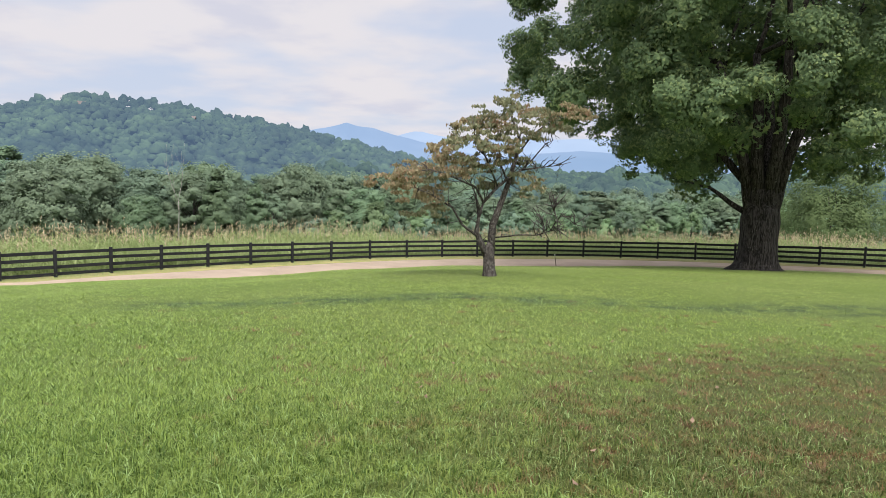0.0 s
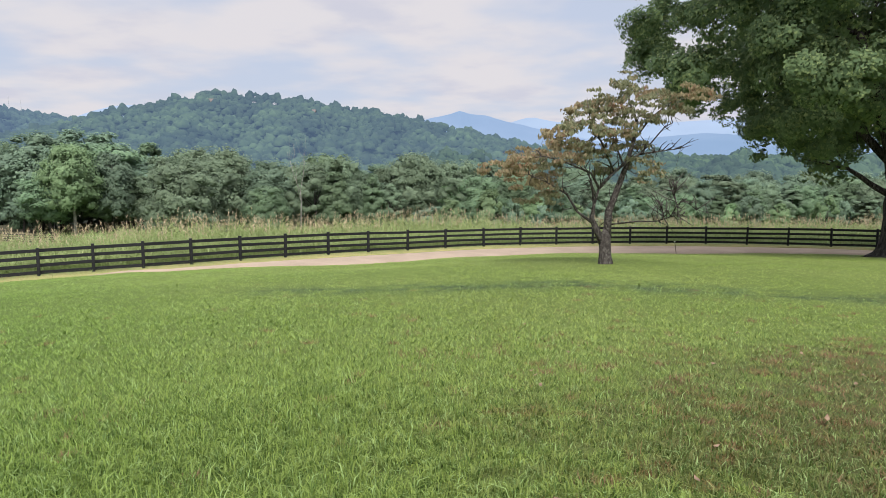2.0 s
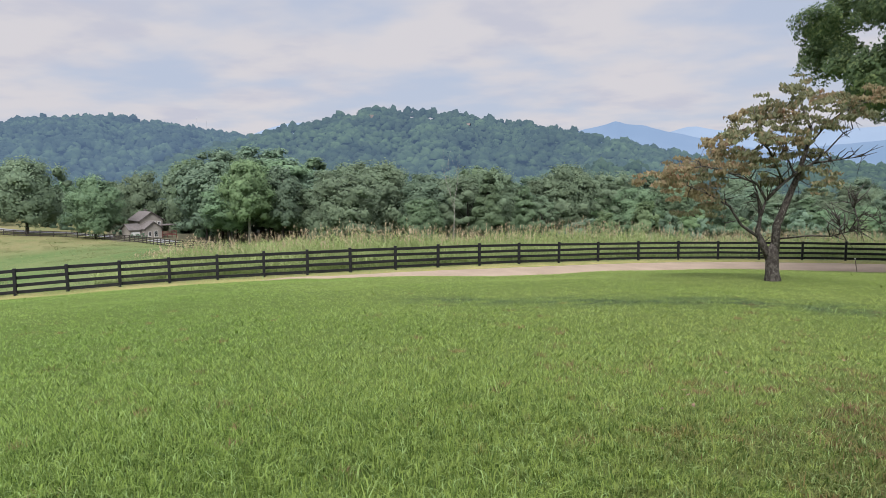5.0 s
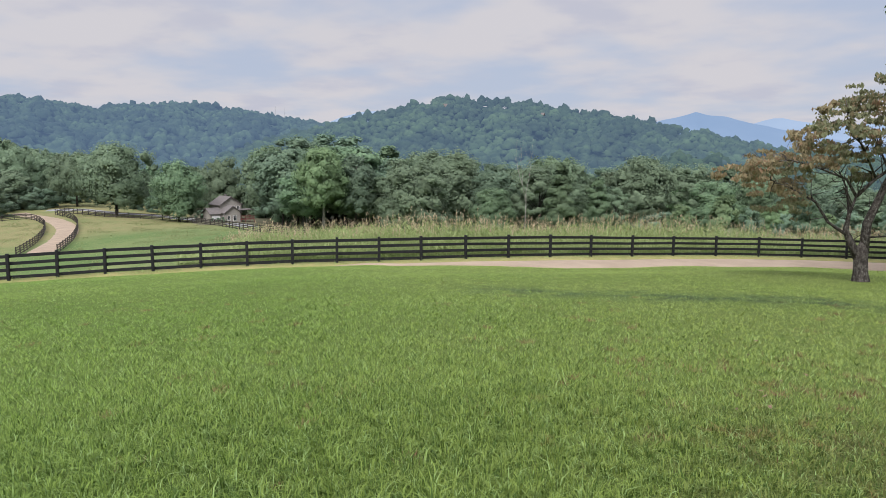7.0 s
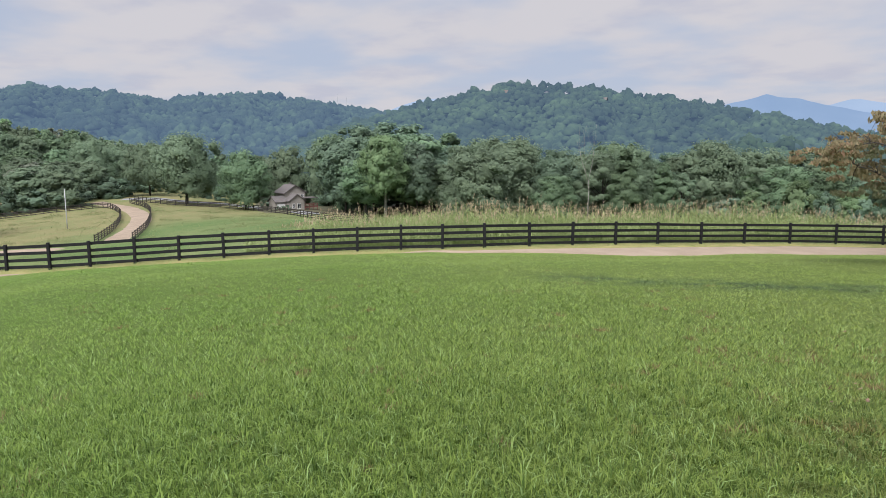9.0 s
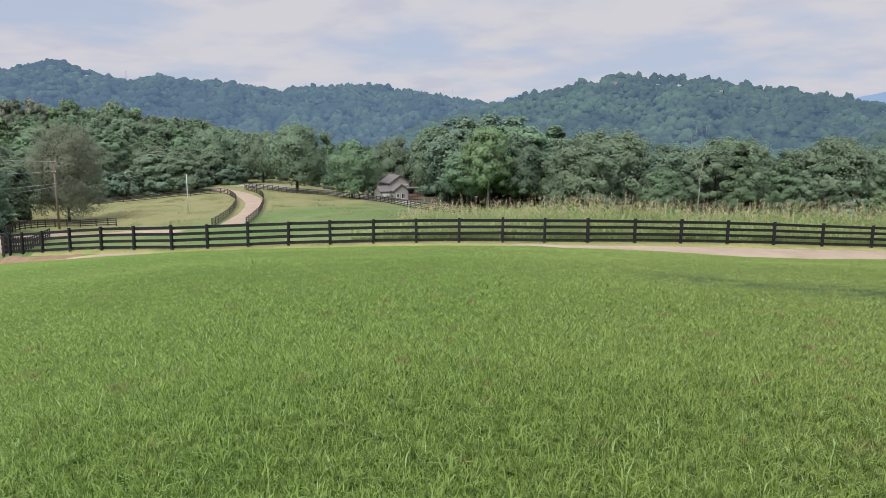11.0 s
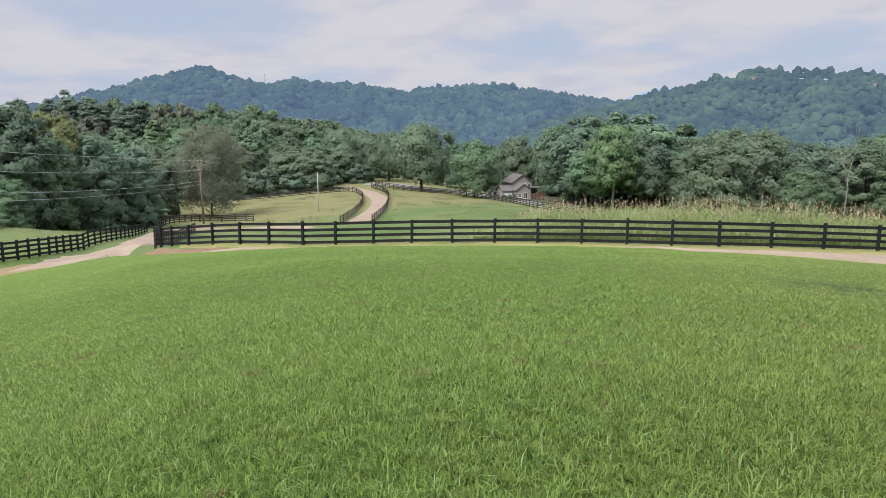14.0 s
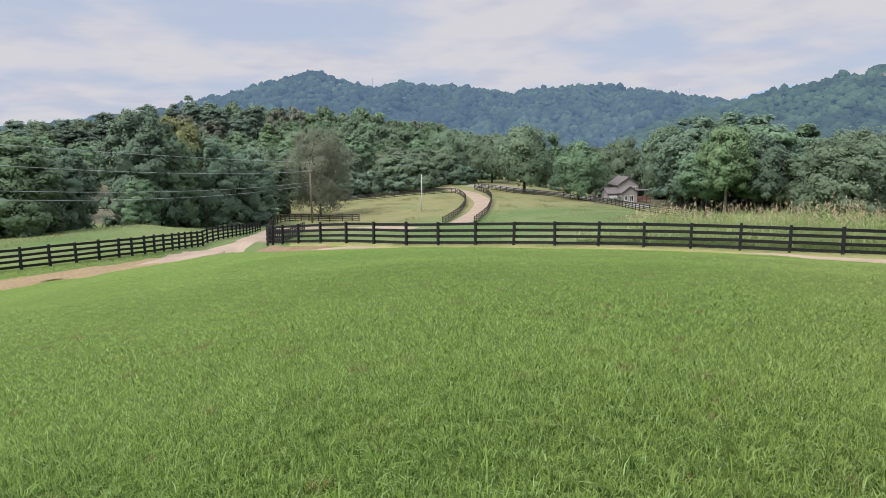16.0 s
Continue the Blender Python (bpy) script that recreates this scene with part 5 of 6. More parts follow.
    for pads, n, mat, words in ((olive, 9200, M_DOGLEAF, "sparse drooping olive leaves in flat layers"), (rust, 8200, M_DOGRUST, "rust and yellowing leaves at the branch ends")):
        blobs = []
        for x, z, s in pads:
            deep, z = rng.normal() * 0.7, z - 0.06 * z + 0.05
            for k in range(int(8 + 16 * s)):
                a, q = rng.uniform(0, 6.28), math.sqrt(rng.random()) * s * 1.3
                w = rng.uniform(0.13, 0.27)
                blobs.append((x + math.cos(a) * q, deep + math.sin(a) * q * 1.5, z + 0.10 - 0.30 * q * q / s + rng.normal() * 0.10, w, w, 0.03 + 0.06 * rng.random()))
        part("crown", soup("crown", leaf_soup(blobs, n, 0.052, rng, 0.7, 0.98, 0.15, 0.7, 0.6), 4, mat), mat, root, words)


build_dogwood(-3.95, 23.2)

# ---- house, sheds, poles ----
M_SIDING = mat_rough("tan_siding", (0.285, 0.262, 0.238), (0.355, 0.328, 0.298), 1.2, 8.0, 0.8, 0.01, (0.3, 0.3, 4.0))
M_ROOF = mat_rough("brown_shingles", (0.110, 0.098, 0.096), (0.165, 0.150, 0.145), 2.0, 14.0, 0.95, 0.02, (1, 1, 3))
M_TRIM = mat_rough("white_trim", (0.62, 0.61, 0.59), (0.74, 0.73, 0.71), 1.0, 12.0, 0.6, 0.004)
M_DECK = mat_rough("red_deck", (0.13, 0.05, 0.045), (0.20, 0.085, 0.075), 2.0, 12.0, 0.8, 0.006)
M_POLE = mat_rough("pole_wood", (0.13, 0.10, 0.075), (0.21, 0.165, 0.13), 3.0, 20.0, 0.9, 0.01, (1, 1, 0.1))
M_STEEL = mat_rough("galvanised_steel", (0.42, 0.43, 0.44), (0.52, 0.53, 0.54), 2.0, 20.0, 0.5, 0.003)
M_WIRE = mat_rough("wire", (0.30, 0.31, 0.33), (0.38, 0.39, 0.41), 2.0, 20.0, 0.6, 0.001)
gm = Mat("window_glass", 0.08, 0.6)
gm.color((0.03, 0.035, 0.04))
M_GLASS = gm.m


def gable_roof(w, d, eave, ridge, over=0.45, thick=0.16, along="y"):
    """A pitched roof: ridge along y over a plan w by d."""
    bm = bmesh.new()
    hw, hd = w / 2 + over, d / 2 + over
    drop = (ridge - eave) / (w / 2) * over
    sec = [(-hw, eave - drop), (0, ridge), (hw, eave - drop), (hw, eave - drop + thick), (0, ridge + thick), (-hw, eave - drop + thick)]
    a = [bm.verts.new((x, -hd, z)) for x, z in sec]
    b2 = [bm.verts.new((x, hd, z)) for x, z in sec]
    n = len(sec)
    for i in range(n):
        bm.faces.new((a[i], a[(i + 1) % n], b2[(i + 1) % n], b2[i]))
    bm.faces.new(a[::-1])
    bm.faces.new(b2)
    if along == "x":
        bmesh.ops.rotate(bm, verts=bm.verts, matrix=Matrix.Rotation(math.pi / 2, 3, "Z"))
    return bm


def gable_wall(w, d, eave, ridge, along="y"):
    bm = bmesh.new()
    sec = [(-w / 2, -1.2), (w / 2, -1.2), (w / 2, eave), (0, ridge - 0.02), (-w / 2, eave)]
    a = [bm.verts.new((x, -d / 2, z)) for x, z in sec]
    b2 = [bm.verts.new((x, d / 2, z)) for x, z in sec]
    for i in range(5):
        bm.faces.new((a[i], a[(i + 1) % 5], b2[(i + 1) % 5], b2[i]))
    bm.faces.new(a[::-1])
    bm.faces.new(b2)
    if along == "x":
        bmesh.ops.rotate(bm, verts=bm.verts, matrix=Matrix.Rotation(math.pi / 2, 3, "Z"))
    return bm


def window_part(parent, x, y, z, w, h, turn=0):
    """Frame, sill and panes; faces local -y."""
    m = Matrix.Translation((x, y, z)) @ pose(0, 0, 0, 0, 0, turn)
    bm = bmesh.new()
    for cx, cz, sx, sz in ((0, h / 2, w + 0.2, 0.1), (0, -h / 2, w + 0.2, 0.1), (-w / 2, 0, 0.1, h), (w / 2, 0, 0.1, h), (0, 0, 0.06, h)):
        box_bm(bm, (sx, 0.1, sz), Matrix.Translation((cx, -0.03, cz)))
    f = part("window", bm, M_TRIM, parent)
    f.matrix_local = m
    part("pane", boxed((w, 0.03, h)), M_GLASS, f)
    part("sill", boxed((w + 0.3, 0.2, 0.06), (0, -0.08, -h / 2 - 0.07)), M_TRIM, f)


def build_house(az, r):
    root = tagged(new("house"), "two-storey tan house with brown gabled roofs and a dark red deck", "house")
    root.matrix_world = Matrix.Translation(at(az, r)) @ pose(0, 0, 0, 0, 0, az + 24) @ Matrix.Diagonal((0.70, 0.74, 0.80, 1))

    def put(name, bm, mat, x, y, parent=None, label=""):
        ob = part(name, bm, mat, parent or root, label)
        ob.location = (x, y, 0)
        return ob

    put("wall", gable_wall(7.0, 7.0, 4.9, 6.9, "y"), M_SIDING, 2.0, 2.4, None, "tan siding of the tall main block")
    put("roof", gable_roof(7.0, 7.0, 4.9, 6.9, 0.5, 0.18, "y"), M_ROOF, 2.0, 2.4)
    put("wall", gable_wall(5.0, 5.0, 3.0, 4.6), M_SIDING, 0.6, -2.6, None, "tan gabled front wing")
    put("roof", gable_roof(5.0, 5.0, 3.0, 4.6), M_ROOF, 0.6, -2.6)
    put("wall", gable_wall(5.2, 4.0, 2.7, 4.0, "x"), M_SIDING, -3.6, -0.4, None, "tan low garage wing")
    put("roof", gable_roof(5.2, 4.0, 2.7, 4.0, 0.4, 0.16, "x"), M_ROOF, -3.6, -0.4)
    put("garage_door", boxed((2.6, 0.12, 2.1), (0, 0, 1.05), 0.02), M_TRIM, -3.8, -3.05, None, "pale garage door")
    for x, y, z, w, h, turn in ((1.3, -5.13, 1.4, 1.1, 1.5, 0), (-0.6, -5.13, 1.5, 0.8, 1.1, 0), (2.6, -1.15, 4.1, 1.3, 0.7, 0), (5.55, 1.2, 3.9, 1.0, 1.3, 90), (5.55, 3.8, 3.9, 1.0, 1.3, 90), (4.4, -1.15, 3.6, 0.9, 1.5, 0), (3.14, -3.0, 1.5, 1.0, 1.2, 90)):
        window_part(root, x, y, z, w, h, turn)
    deck = put("deck", boxed((4.6, 4.4, 0.2), (0, 0, 0.9), 0.02), M_DECK, 5.5, -3.0, None, "dark red wooden deck")
    for x in (-2.2, -0.7, 0.8, 2.2):
        p = part("deck_post", boxed((0.14, 0.14, 3.0), (x, -2.1, 0.5)), M_DECK, deck)
    for z in (1.25, 1.6, 1.9):
        part("deck_rail", boxed((4.5, 0.06, 0.1), (0, -2.13, z)), M_DECK, deck)
        part("deck_rail", boxed((0.06, 4.2, 0.1), (2.25, 0, z)), M_DECK, deck)
    put("porch_roof", boxed((4.8, 4.6, 0.2), (0, 0, 3.5), 0.03), M_ROOF, 5.5, -2.9)
    put("chimney", boxed((0.7, 0.7, 1.8), (0, 0, 6.6), 0.02), M_ROOF, 2.6, 3.6)
    return root


build_house(43.55, 165)


def small_house(az, r, w, h, wall_mat, roof_mat, label, z=None, turn=0.0):
    root = tagged(new("small_house"), label, "house", "far houses")
    p = at(az, r)
    if z is not None:
        p.z = z
    root.matrix_world = Matrix.Translation(p) @ pose(0, 0, 0, 0, 0, az + turn)
    part("wall", gable_wall(w * 0.7, w, h * 0.62, h, "x"), wall_mat, root)
    part("roof", gable_roof(w * 0.7, w, h * 0.62, h, 0.5, 0.2, "x"), roof_mat, root)
    for x in (-w * 0.3, 0.0, w * 0.3):
        window_part(root, x, -w * 0.35 - 0.08, h * 0.33, w * 0.11, h * 0.25)
    return root


small_house(63.35, 226, 3.6, 2.7, M_STEEL, M_TRIM, "small white metal-roofed shed among the trees", None, 5)
small_house(26.2, 575, 6.5, 5.2, M_TRIM, M_ROOF, "pale house among the trees on the hilltop", 1.6 + 560 * math.tan(radians(3.88)), 12)
small_house(19.2, 545, 9.0, 4.4, M_ROOF, M_ROOF, "brown house among the trees on the hillside", 1.6 + 545 * math.tan(radians(3.14)), -8)


def utility_pole(az, r, h, radius, arms, label, category, mat, name="utility_pole", lean=0.0):
    root = tagged(new(name), label, category, "poles")
    root.matrix_world = Matrix.Translation(at(az, r)) @ pose(0, 0, 0, 0, lean, az)
    part("pole", tube([(0, 0, -0.6), (0, 0, h * 0.5), (0, 0, h)], (radius, radius * 0.85, radius * 0.65), 10), mat, root, "", True)
    for z, w in arms:
        part("crossarm", boxed((w, 0.1, 0.12), (0, -0.12, z), 0.01), mat, root)
        for x in (-w * 0.42, w * 0.42):
            part("insulator", tube([(x, -0.12, z + 0.05), (x, -0.12, z + 0.14), (x, -0.12, z + 0.24)], (0.05, 0.07, 0.03), 8), M_STEEL, root)
    return root


POLE_R = 122.0
pole_z = at(67.75, POLE_R).z
pole_h = 1.6 + POLE_R * math.tan(radians(-1.68)) - pole_z
utility_pole(67.75, POLE_R, pole_h, 0.17, ((pole_h - 0.25, 0.7), (pole_h - 1.7, 0.5)), "brown wooden utility pole carrying wires at the pasture", "utility pole", M_POLE, "utility_pole", -1.2)
utility_pole(59.1, 138, 1.6 + 138 * math.tan(radians(-2.74)) - at(59.1, 138).z, 0.09, (), "slim grey metal pole in the pasture", "pole", M_STEEL, "metal_pole")
utility_pole(66.3, 205, 8.5, 0.14, ((8.1, 1.2),), "far wooden utility pole at the wood's edge", "utility pole", M_POLE)
utility_pole(37.3, 158, 5.0, 0.07, (), "slim lamp post near the house", "lamp post", M_STEEL, "lamp_post")
utility_pole(100, 62, 11.5, 0.17, ((11.2, 0.7), (9.2, 0.5)), "wooden utility pole beside the track", "utility pole", M_POLE)


def wire(e0, e1, sag, r1=70.0):
    """A span from the pole at the pasture to the next one beside the track: elevations at pole and at 88.8 degrees."""
    a, b2 = Vector((*polar(67.75, POLE_R - 0.2), 1.6 + POLE_R * math.tan(radians(e0)))), Vector((*polar(88.8, r1), 1.6 + r1 * math.tan(radians(e1))))
    b2 = a + (b2 - a) * 1.28
    pts = [a.lerp(b2, t) - Vector((0, 0, sag * 4 * t * (1 - t))) for t in np.linspace(0, 1, 25)]
    root = tagged(new("power_line", bm_mesh("power_line", tube(pts, [0.022] * 25, 5), M_WIRE, True)), "thin sagging power line between two poles", "wire", "power lines")
    return root


for e0, e1, sag in ((-1.75, -0.1, 0.35), (-2.42, -1.2, 0.9), (-3.25, -2.8, 1.1), (-3.47, -3.3, 1.3)):
    wire(e0, e1, sag)


def tower(az, r, el, h):
    root = tagged(new("radio_mast"), "slim pale radio mast on the ridge", "radio mast", "masts")
    x, y = polar(az, r)
    root.location = (x, y, 1.6 + r * math.tan(radians(el)))
    for dx, dy in ((-0.5, -0.3), (0.5, -0.3), (0, 0.6)):
        part("leg", tube([(dx, dy, -14), (dx * 0.5, dy * 0.5, h)], (0.16, 0.12), 6), M_STEEL, root)
    for z in np.linspace(-8, h - 0.5, 9):
        part("brace", boxed((1.0, 0.12, 0.12), (0, -0.2, z)), M_STEEL, root)
    return root


for a, e, h in ((39.5, 3.45, 9), (38.8, 3.3, 8), (62.8, 4.0, 11)):
    tower(a, 890, e, h)

# stake at the lawn's lower edge
stake = tagged(new("marker_stake"), "thin leaning pale stake at the road's edge", "stake")
stake.matrix_world = Matrix.Translation(at(-9.25, 46.2)) @ pose(0, 0, 0, 0, -9, 0)
part("shaft", tube([(0, 0, -0.15), (0, 0, 0.4), (0, 0, 0.75)], (0.022, 0.022, 0.02), 6), M_POLE, stake)
part("cap", tube([(0, 0, 0.74), (0, 0, 0.80)], (0.04, 0.035), 6), M_TRIM, stake)

# bare pale snag in the tree line
rs = np.random.default_rng(9)
bm = bmesh.new()
ends_ = []
limb(bm, rs, (0, 0, -0.3), (0, 0, 1), 6.8, 0.10, 2, ends_, 0.8, 0.12, 0.25)
snag = tagged(new("dead_tree"), "bare pale dead tree standing before the tree line", "dead tree")
snag.matrix_world = Matrix.Translation(at(20.0, 117))
part("trunk", bm, mat_bark("bleached_wood", (0.20, 0.185, 0.165), (0.33, 0.31, 0.28), None, 5.0), snag, "", True)

# ---- tall weeds behind the fence ----


def tall_weeds():
    rng = np.random.default_rng(3)
    n = 15000
    az_ = rng.uniform(-45, 47, n)
    fr = np.interp(az_, LAWN[:, 0], LAWN[:, 1])
    out_ = rng.random(n)
    r_ = fr + 1.4 + np.where(az_ > 2, 15.0, 20.0) * out_
    x, y = -np.sin(np.radians(az_)) * r_, np.cos(np.radians(az_)) * r_
    z = heights(x, y)
    patch = 0.5 + 0.5 * np.sin(x * 0.23 + 0.6) * np.sin(y * 0.31 + 1.1)
    tall = np.where(az_ > 2, 1.0, 0.80) * np.clip((48 - az_) / 8, 0.35, 1)
    h = (1.25 + 0.75 * patch + np.abs(rng.normal(size=n)) * 0.28) * tall * np.clip(0.22 + (r_ - fr) / 9.0, 0.3, 1) * rng.uniform(0.7, 1.18, n)
    base = np.stack([x, y, z], 1)
    lean = rng.normal(size=(n, 2)) * 0.10
    tip = base + np.column_stack([lean * h[:, None], h])
    out = []
    for k in range(6):          # leaves along the stalk
        f = rng.uniform(0.1, 0.85, (n, 1))
        p = base + (tip - base) * f
        a = rng.uniform(0, 2 * np.pi, n)
        d = np.column_stack([np.cos(a), np.sin(a), rng.uniform(0.0, 0.8, n)])
        ln = rng.uniform(0.25, 0.55, (n, 1))
        w = np.column_stack([-np.sin(a), np.cos(a), np.zeros(n)]) * 0.035
        out.append(np.stack([p - w, p + w, p + d * ln], 1))
    side = np.column_stack([np.ones(n) * 0.02, np.zeros(n), np.zeros(n)])
    out.append(np.stack([base - side, base + side, tip], 1))
    me = soup("tall_weeds", np.concatenate(out).reshape(-1, 3), 3, M_CORN)
    tagged(new("tall_weeds", me), "tall green weeds and grass standing behind the fence", "weeds", "", "stuff")
    tas = []
    pick = rng.random(n) < np.where(az_ > 2, 0.22, 0.40) + 0.42 * (0.5 + 0.5 * np.sin(x * 0.61 + 2.0 * np.sin(y * 0.37))) * (0.4 + 0.6 * patch)
    pick &= (r_ - fr > 5.0) & (h > np.where(az_ > 2, 1.15, 0.75))
    tp, m = tip[pick], int(pick.sum())
    for k in range(9):          # loose side sprays up the head
        a = rng.uniform(0, 2 * np.pi, m)
        foot = tp + np.column_stack([np.zeros(m), np.zeros(m), rng.uniform(-0.16, 0.22, m)])
        d = np.column_stack([np.cos(a) * 0.55, np.sin(a) * 0.55, rng.uniform(0.5, 1.1, m)]) * rng.uniform(0.06, 0.22, (m, 1))
        w = np.column_stack([-np.sin(a), np.cos(a), np.zeros(m)]) * 0.017
        tas.append(np.stack([foot - w * 0.4, foot + d * 0.6 + w, foot + d - w * 0.5], 1))
    me = soup("seed_tassels", np.concatenate(tas).reshape(-1, 3), 3, M_TASSEL)
    tagged(new("seed_tassels", me), "dry tan seed heads on the tall weeds", "seed heads", "", "stuff")


tall_weeds()


# ---- grass ----


def blades(name, label, rng, x, y, length, width, material, double, way=None):
    n = len(x)
    z = heights(x, y) - 0.01
    a = 3.0 * np.sin(x * 2.9 + np.sin(y * 3.3)) + 2.0 * np.sin(y * 2.4 + 0.7) + rng.normal(size=n) * 2.0
    if way is not None:
        a = way + rng.normal(size=n) * 0.7
    lean = (np.abs(rng.normal(size=n)) * 0.62 + 0.34) * np.clip(0.6 + np.hypot(x, y) / 18.0, 0.8, 1.8)
    d = np.column_stack([np.cos(a), np.sin(a), np.zeros(n)])
    t = a + rng.normal(size=n) * 0.8 + np.pi / 2
    w = np.column_stack([np.cos(t), np.sin(t), np.zeros(n)]) * (width * 0.5)[:, None]
    p = np.column_stack([x, y, z])
    up1 = p + (d * (lean * 0.40)[:, None] + UP) * (length * 0.58)[:, None]
    tip = p + (d * (lean * 1.15)[:, None] + UP * (0.98 - 0.30 * np.minimum(lean, 1.6) ** 1.5)[:, None]) * length[:, None]
    if double:
        v = np.stack([p - w, p + w, up1 + w * 0.8, up1 - w * 0.8], 1)
        me = bpy.data.meshes.new(name)
        verts = np.concatenate([v, tip[:, None, :]], 1).reshape(-1, 3)
        k = np.arange(n)[:, None] * 5
        loops = np.concatenate([k + np.array([0, 1, 2, 3]), k + np.array([3, 2, 4])], 1).ravel()
        me.vertices.add(n * 5)
        me.vertices.foreach_set("co", verts.astype(np.float32).ravel())
        me.loops.add(n * 7)
        me.loops.foreach_set("vertex_index", loops.astype(np.int32))
        me.polygons.add(n * 2)
        st = (np.arange(n)[:, None] * 7 + np.array([0, 4])).ravel()
        me.polygons.foreach_set("loop_start", st.astype(np.int32))
        me.materials.append(material)
        me.update(calc_edges=True)
    else:
        face = np.cross(2 * w, tip - p + w)
        turned = face[:, 2] < 0
        face = np.where(turned[:, None], -face, face)
        a1, a2 = np.where(turned[:, None], p + w, p - w), np.where(turned[:, None], p - w, p + w)
        face /= np.linalg.norm(face, axis=1)[:, None] + 1e-9
        far = np.clip((np.hypot(x, y) - 7) / 15, 0, 1)[:, None]
        soft = face * (0.7 - 0.6 * far) + UP * (0.5 + 0.5 * far)
        soft /= np.linalg.norm(soft, axis=1)[:, None]
        tri = np.stack([a1, a2, tip], 1).reshape(-1, 3)
        me = soup(name, (tri, np.repeat(soft, 3, axis=0)) if material in (M_BLADE, M_PASTURE) else tri, 3, material)
    return tagged(new(name, me), label, "grass", "", "stuff")


def sector(rng, n, a0, a1, r0, r1):
    a = np.radians(rng.uniform(a0, a1, n))
    r = np.sqrt(rng.random(n) * (r1 * r1 - r0 * r0) + r0 * r0)
    return -np.sin(a) * r, np.cos(a) * r, r


ROAD_AZ = spread(-60, 74, 1.0)


def lawn_grass():
    """Blades thinning out evenly with distance, in tufts that lean together; the nearest ones bend."""
    rng = np.random.default_rng(8)
    for r0, r1, a0, a1, n, double, broad in ((0.0, 6.6, -38, 95, 312000, True, 1.0), (4.9, 50.0, -38, 95, 860000, False, 1.2), (0.0, 8.0, 95, 322, 260000, True, 1.5), (6.0, 34.0, 95, 322, 150000, False, 2.6)):
        if double:
            x, y, r = sector(rng, n, a0, a1, r0, r1)
        else:
            a, r = np.radians(rng.uniform(a0, a1, n)), r0 * (r1 / r0) ** rng.random(n)
            x, y = -np.sin(a) * r, np.cos(a) * r
        # most blades fan out of tufts, some stand between
        tufts = n // (26 if double else 18)
        home = rng.integers(0, tufts, n)
        wide = np.clip(0.005 * r[home], 0.026, 0.14) * rng.uniform(0.5, 1.6, tufts)[home]
        ox, oy = rng.normal(size=n) * wide, rng.normal(size=n) * wide
        loose = rng.random(n) < np.interp(r[home], (3, 9, 22), (0.42, 0.55, 0.75))
        grown = np.where(loose, 0.75, rng.choice((0.70, 0.85, 1.0, 1.25, 1.6), tufts, p=(0.25, 0.25, 0.25, 0.17, 0.08))[home])
        way = np.where(loose, rng.uniform(0, 6.28, n), np.arctan2(oy, ox) + 0.6 * np.sin(x[home] * 1.7))
        x, y = np.where(loose, x, x[home] + ox), np.where(loose, y, y[home] + oy)
        r = np.hypot(x, y)
        az_ = np.degrees(np.arctan2(-x, y))
        fade = np.clip((r1 - r) / 1.9, 0, 1) if double else np.clip((r - r0) / 1.8, 0.1, 1)
        rim = np.where(az_ < 73.0, np.interp(az_, ROAD_AZ, [road_inner(v) if v < 69 else edge_r(v) for v in ROAD_AZ]), np.interp(az_, (73, 74.3, 76.4, 78.4, 82.3, 86, 89.5, 100), (43.0, 42.4, 44.2, 43.3, 42.6, 42.0, 40.1, 36.5)))
        keep = (r < rim + 0.1) & (rng.random(n) < fade)
        x, y, r, grown, way = x[keep], y[keep], r[keep], grown[keep], way[keep]
        patch = 0.5 + 0.5 * np.sin(x * 0.55 + 2.0 * np.sin(y * 0.4)) * np.sin(y * 0.7 + 1.0)
        worn = np.clip((x - 0.55 * np.abs(y - 5) + 2.2) / 5.8, 0, 1)
        size = np.interp(r, (3, 6, 12, 22, 40), (0.088, 0.078, 0.064, 0.054, 0.048))
        length = size * grown * (0.50 + 0.75 * rng.random(len(x)) ** 1.5 + 0.10 * patch) * (1 - 0.34 * worn)
        width = np.maximum(0.0072, 0.00108 * r) * rng.uniform(0.5, 1.5, len(x)) * broad
        blades("lawn_grass", "fresh green uncut lawn grass with brown worn patches", rng, x, y, length, width, M_BLADE, double, way)


lawn_grass()


def pasture_tufts():
    """Rank tufts over the pasture beyond the fences."""
    rng = np.random.default_rng(12)
    x, y, r = sector(rng, 120000, 8, 96, 42, 185)
    az_ = np.degrees(np.arctan2(-x, y))
    clump = np.sin(x * 0.35 + 1.7 * np.sin(y * 0.21)) * np.sin(y * 0.43 + 1.2 * np.sin(x * 0.17))
    keep = (r > np.interp(az_, LAWN[:, 0], LAWN[:, 1]) + 1.5) & (rng.random(len(x)) < 0.25 + 0.75 * (clump > 0.15))
    road = np.zeros(len(x), bool)
    for p in line_points(DRIVE, 2.0) + GATE_DRIVE:
        road |= (x - p[0]) ** 2 + (y - p[1]) ** 2 < 3.2 ** 2
    keep &= ~road
    x, y, r, clump = x[keep], y[keep], r[keep], clump[keep]
    length = (0.10 + 0.26 * rng.random(len(x)) ** 2) * (1 + 0.8 * (clump > 0.4))
    blades("pasture_grass", "rank green and straw-coloured pasture grass in tufts", rng, x, y, length, np.maximum(0.03, 0.0010 * r) * rng.uniform(0.6, 1.6, len(x)), M_PASTURE, False)


pasture_tufts()


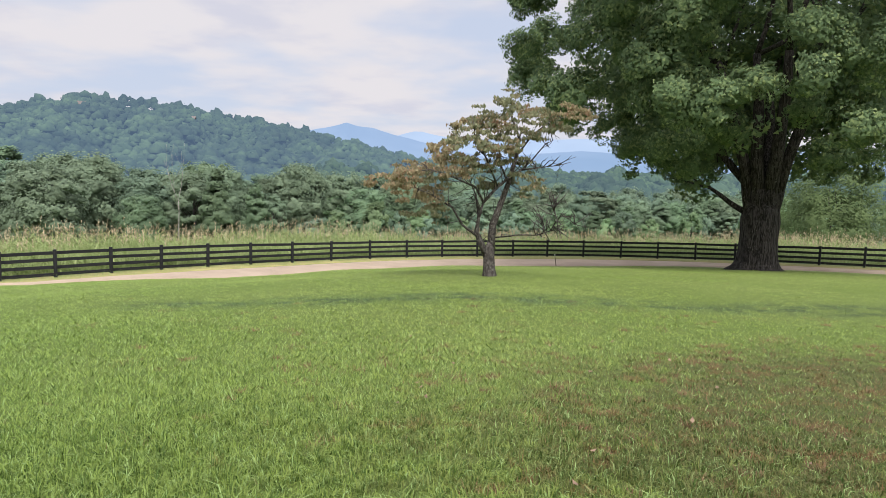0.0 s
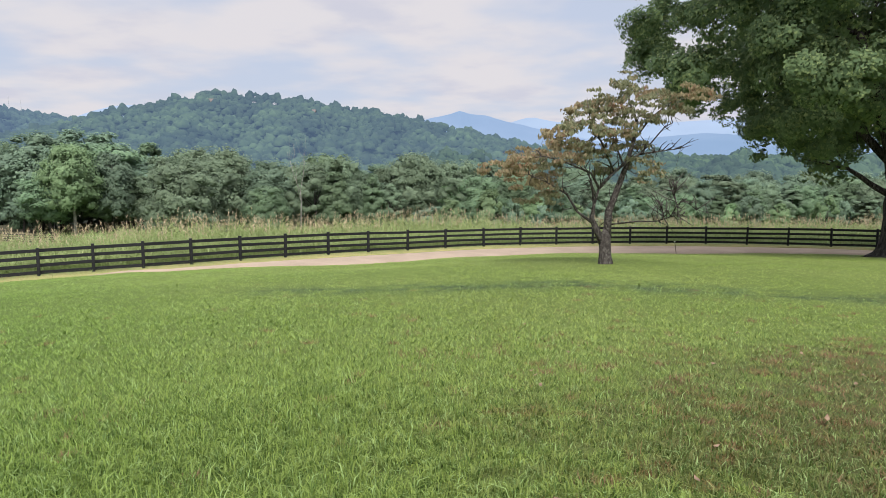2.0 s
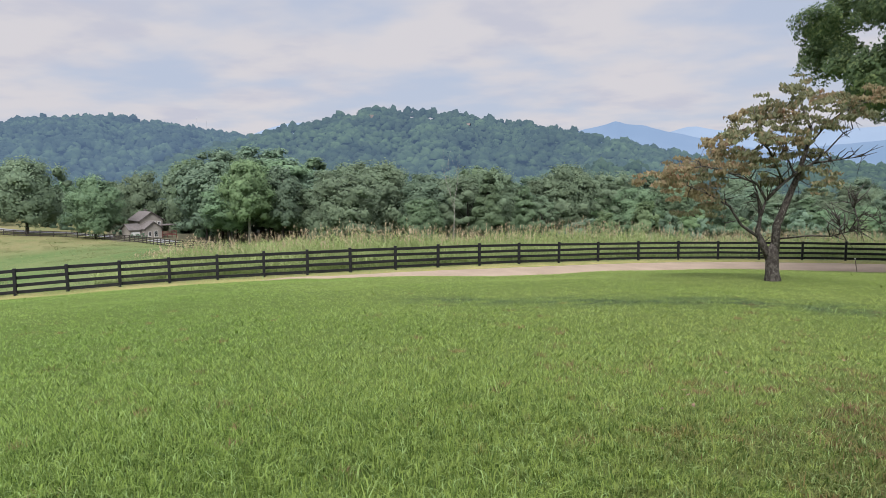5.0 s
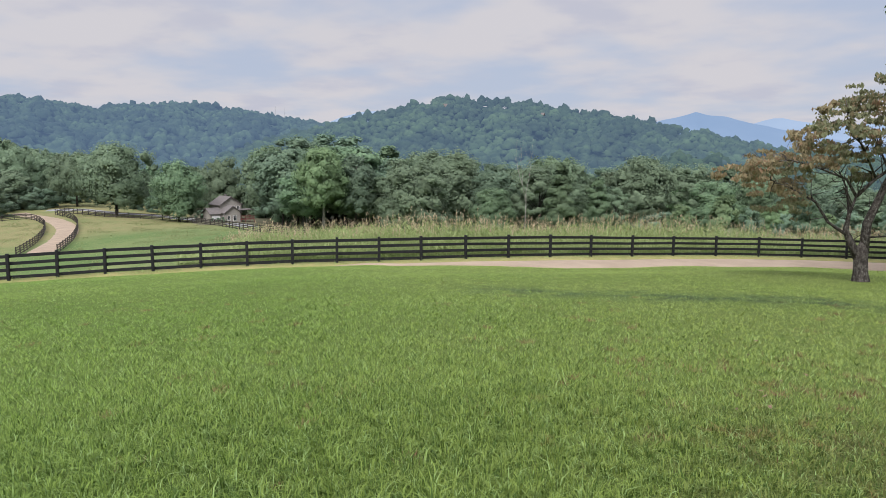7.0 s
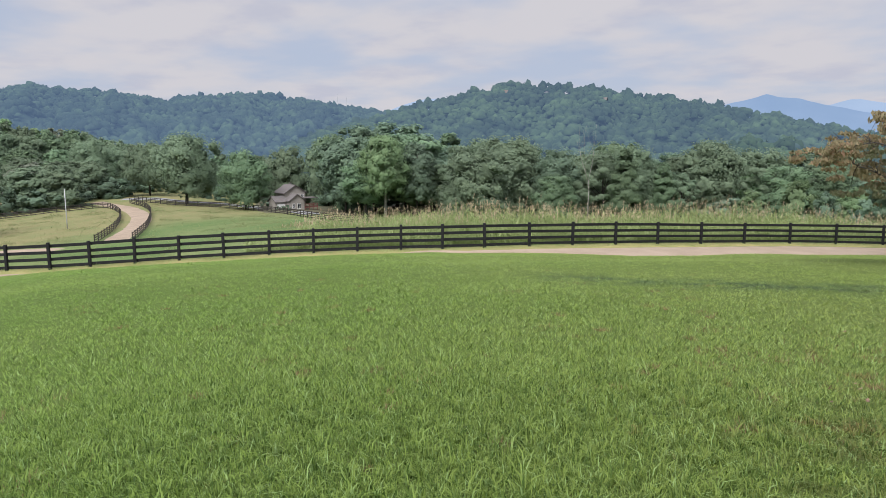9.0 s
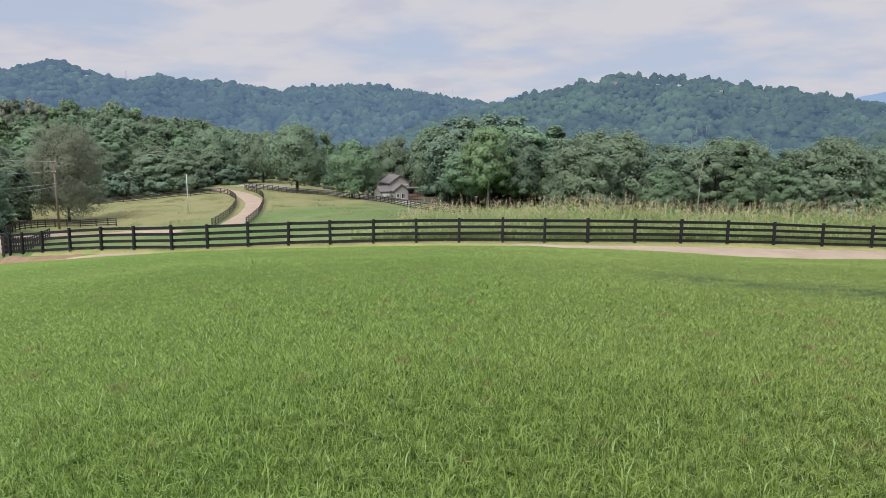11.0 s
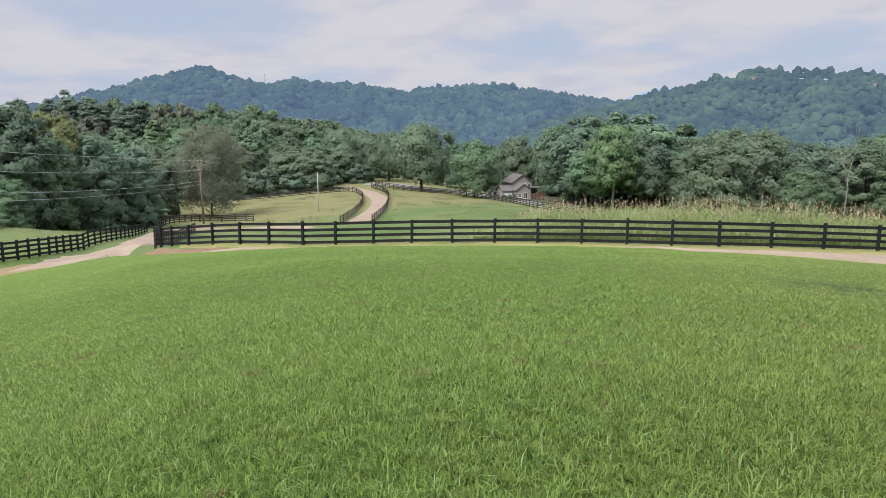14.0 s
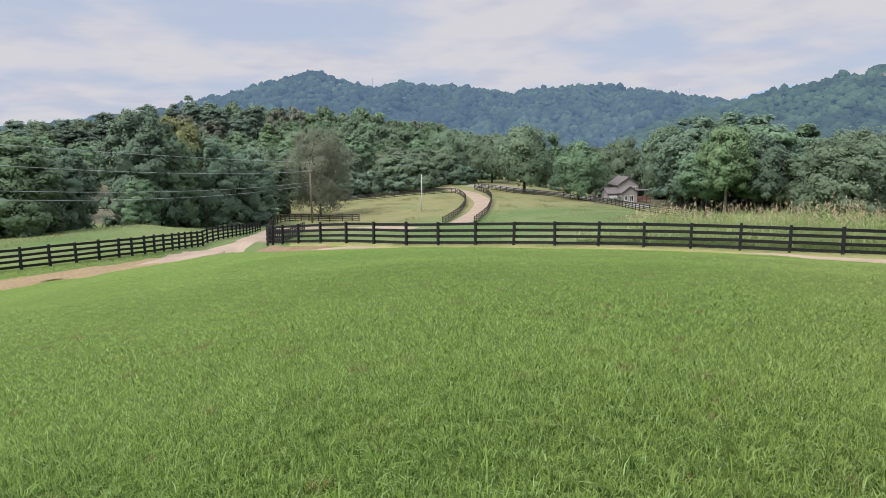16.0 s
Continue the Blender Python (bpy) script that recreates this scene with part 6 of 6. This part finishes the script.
def verge_grass():
    """Longer grass left standing along the fence."""
    rng = np.random.default_rng(14)
    n = 16000
    a = rng.uniform(-44, 70, n)
    r = np.interp(a, LAWN[:, 0], LAWN[:, 1]) + rng.normal(size=n) * 0.35 - 0.25
    x, y = -np.sin(np.radians(a)) * r, np.cos(np.radians(a)) * r
    blades("verge_grass", "long pale grass along the foot of the fence", rng, x, y, 0.10 + 0.22 * rng.random(n) ** 2, np.full(n, 0.02), M_CORN, False)


def track_grass():
    """Rough grass between the dirt track and its fence."""
    rng = np.random.default_rng(15)
    n = 16000
    a = rng.uniform(78.4, 98, n)
    lo = np.interp(a, TRACK[:, 0], TRACK[:, 2]) - 0.1
    r = lo + rng.random(n) * (np.interp(a, LAWN[:, 0], LAWN[:, 1]) + 3.0 - lo)
    x, y = -np.sin(np.radians(a)) * r, np.cos(np.radians(a)) * r
    blades("track_grass", "rough green grass between the dirt track and its fence", rng, x, y, 0.06 + 0.12 * rng.random(n) ** 2, np.full(n, 0.04), M_BLADE, False)


verge_grass()
track_grass()


def dead_thatch():
    """Rusty clods of dead grass and a few fallen leaves where the turf is worn."""
    rng = np.random.default_rng(19)
    cx, cy = rng.uniform(-5.0, 7.0, 340), rng.uniform(3.0, 9.6, 340)
    ok = (cx - 0.55 * np.abs(cy - 5.5)) > rng.uniform(-4.5, 2.5, 340)
    cx, cy = cx[ok], cy[ok]
    fx, fy, fr = sector(rng, 110, -35, 88, 4.0, 15.0)
    cx, cy = np.concatenate([cx, fx]), np.concatenate([cy, fy])
    k = rng.integers(0, len(cx), 24000)
    rad = (0.03 + 0.17 * rng.random(len(cx)) ** 2)[k]
    x, y = cx[k] + rng.normal(size=24000) * rad, cy[k] + rng.normal(size=24000) * rad * 1.3
    blades("dead_thatch", "rust-brown clods of dead grass on the worn turf", rng, x, y, 0.035 + 0.05 * rng.random(24000), 0.006 * rng.uniform(0.6, 1.5, 24000), M_THATCH, False)
    n = 46
    x, y = rng.uniform(-0.8, 6.5, n), rng.uniform(2.8, 9.5, n)
    z = heights(x, y) + rng.uniform(0.03, 0.07, n)
    p = np.column_stack([x, y, z])
    a = rng.uniform(0, 6.28, n)
    s = rng.uniform(0.014, 0.036, (n, 1))
    t = np.column_stack([np.cos(a), np.sin(a), rng.normal(size=n) * 0.25])
    u = np.column_stack([-np.sin(a), np.cos(a), rng.normal(size=n) * 0.25])
    curl = UP * 0.35
    q = np.stack([p - t * s + curl * s, p + u * s * 0.6, p + t * s + curl * s * 0.6, p - u * s * 0.6], axis=1)
    tagged(new("fallen_leaves", soup("fallen_leaves", q.reshape(-1, 3), 4, M_FALLEN)), "dry tan and brown fallen leaves on the lawn", "leaves", "", "stuff")


M_THATCH = mat_rough("dead_grass", (0.120, 0.072, 0.042), (0.225, 0.140, 0.082), 2.0, 30.0, 0.9, 0.004, None, False)
M_FALLEN = mat_rough("fallen_leaf", (0.07, 0.045, 0.03), (0.24, 0.165, 0.11), 2.5, 30.0, 0.8, 0.002, None, False)
dead_thatch()
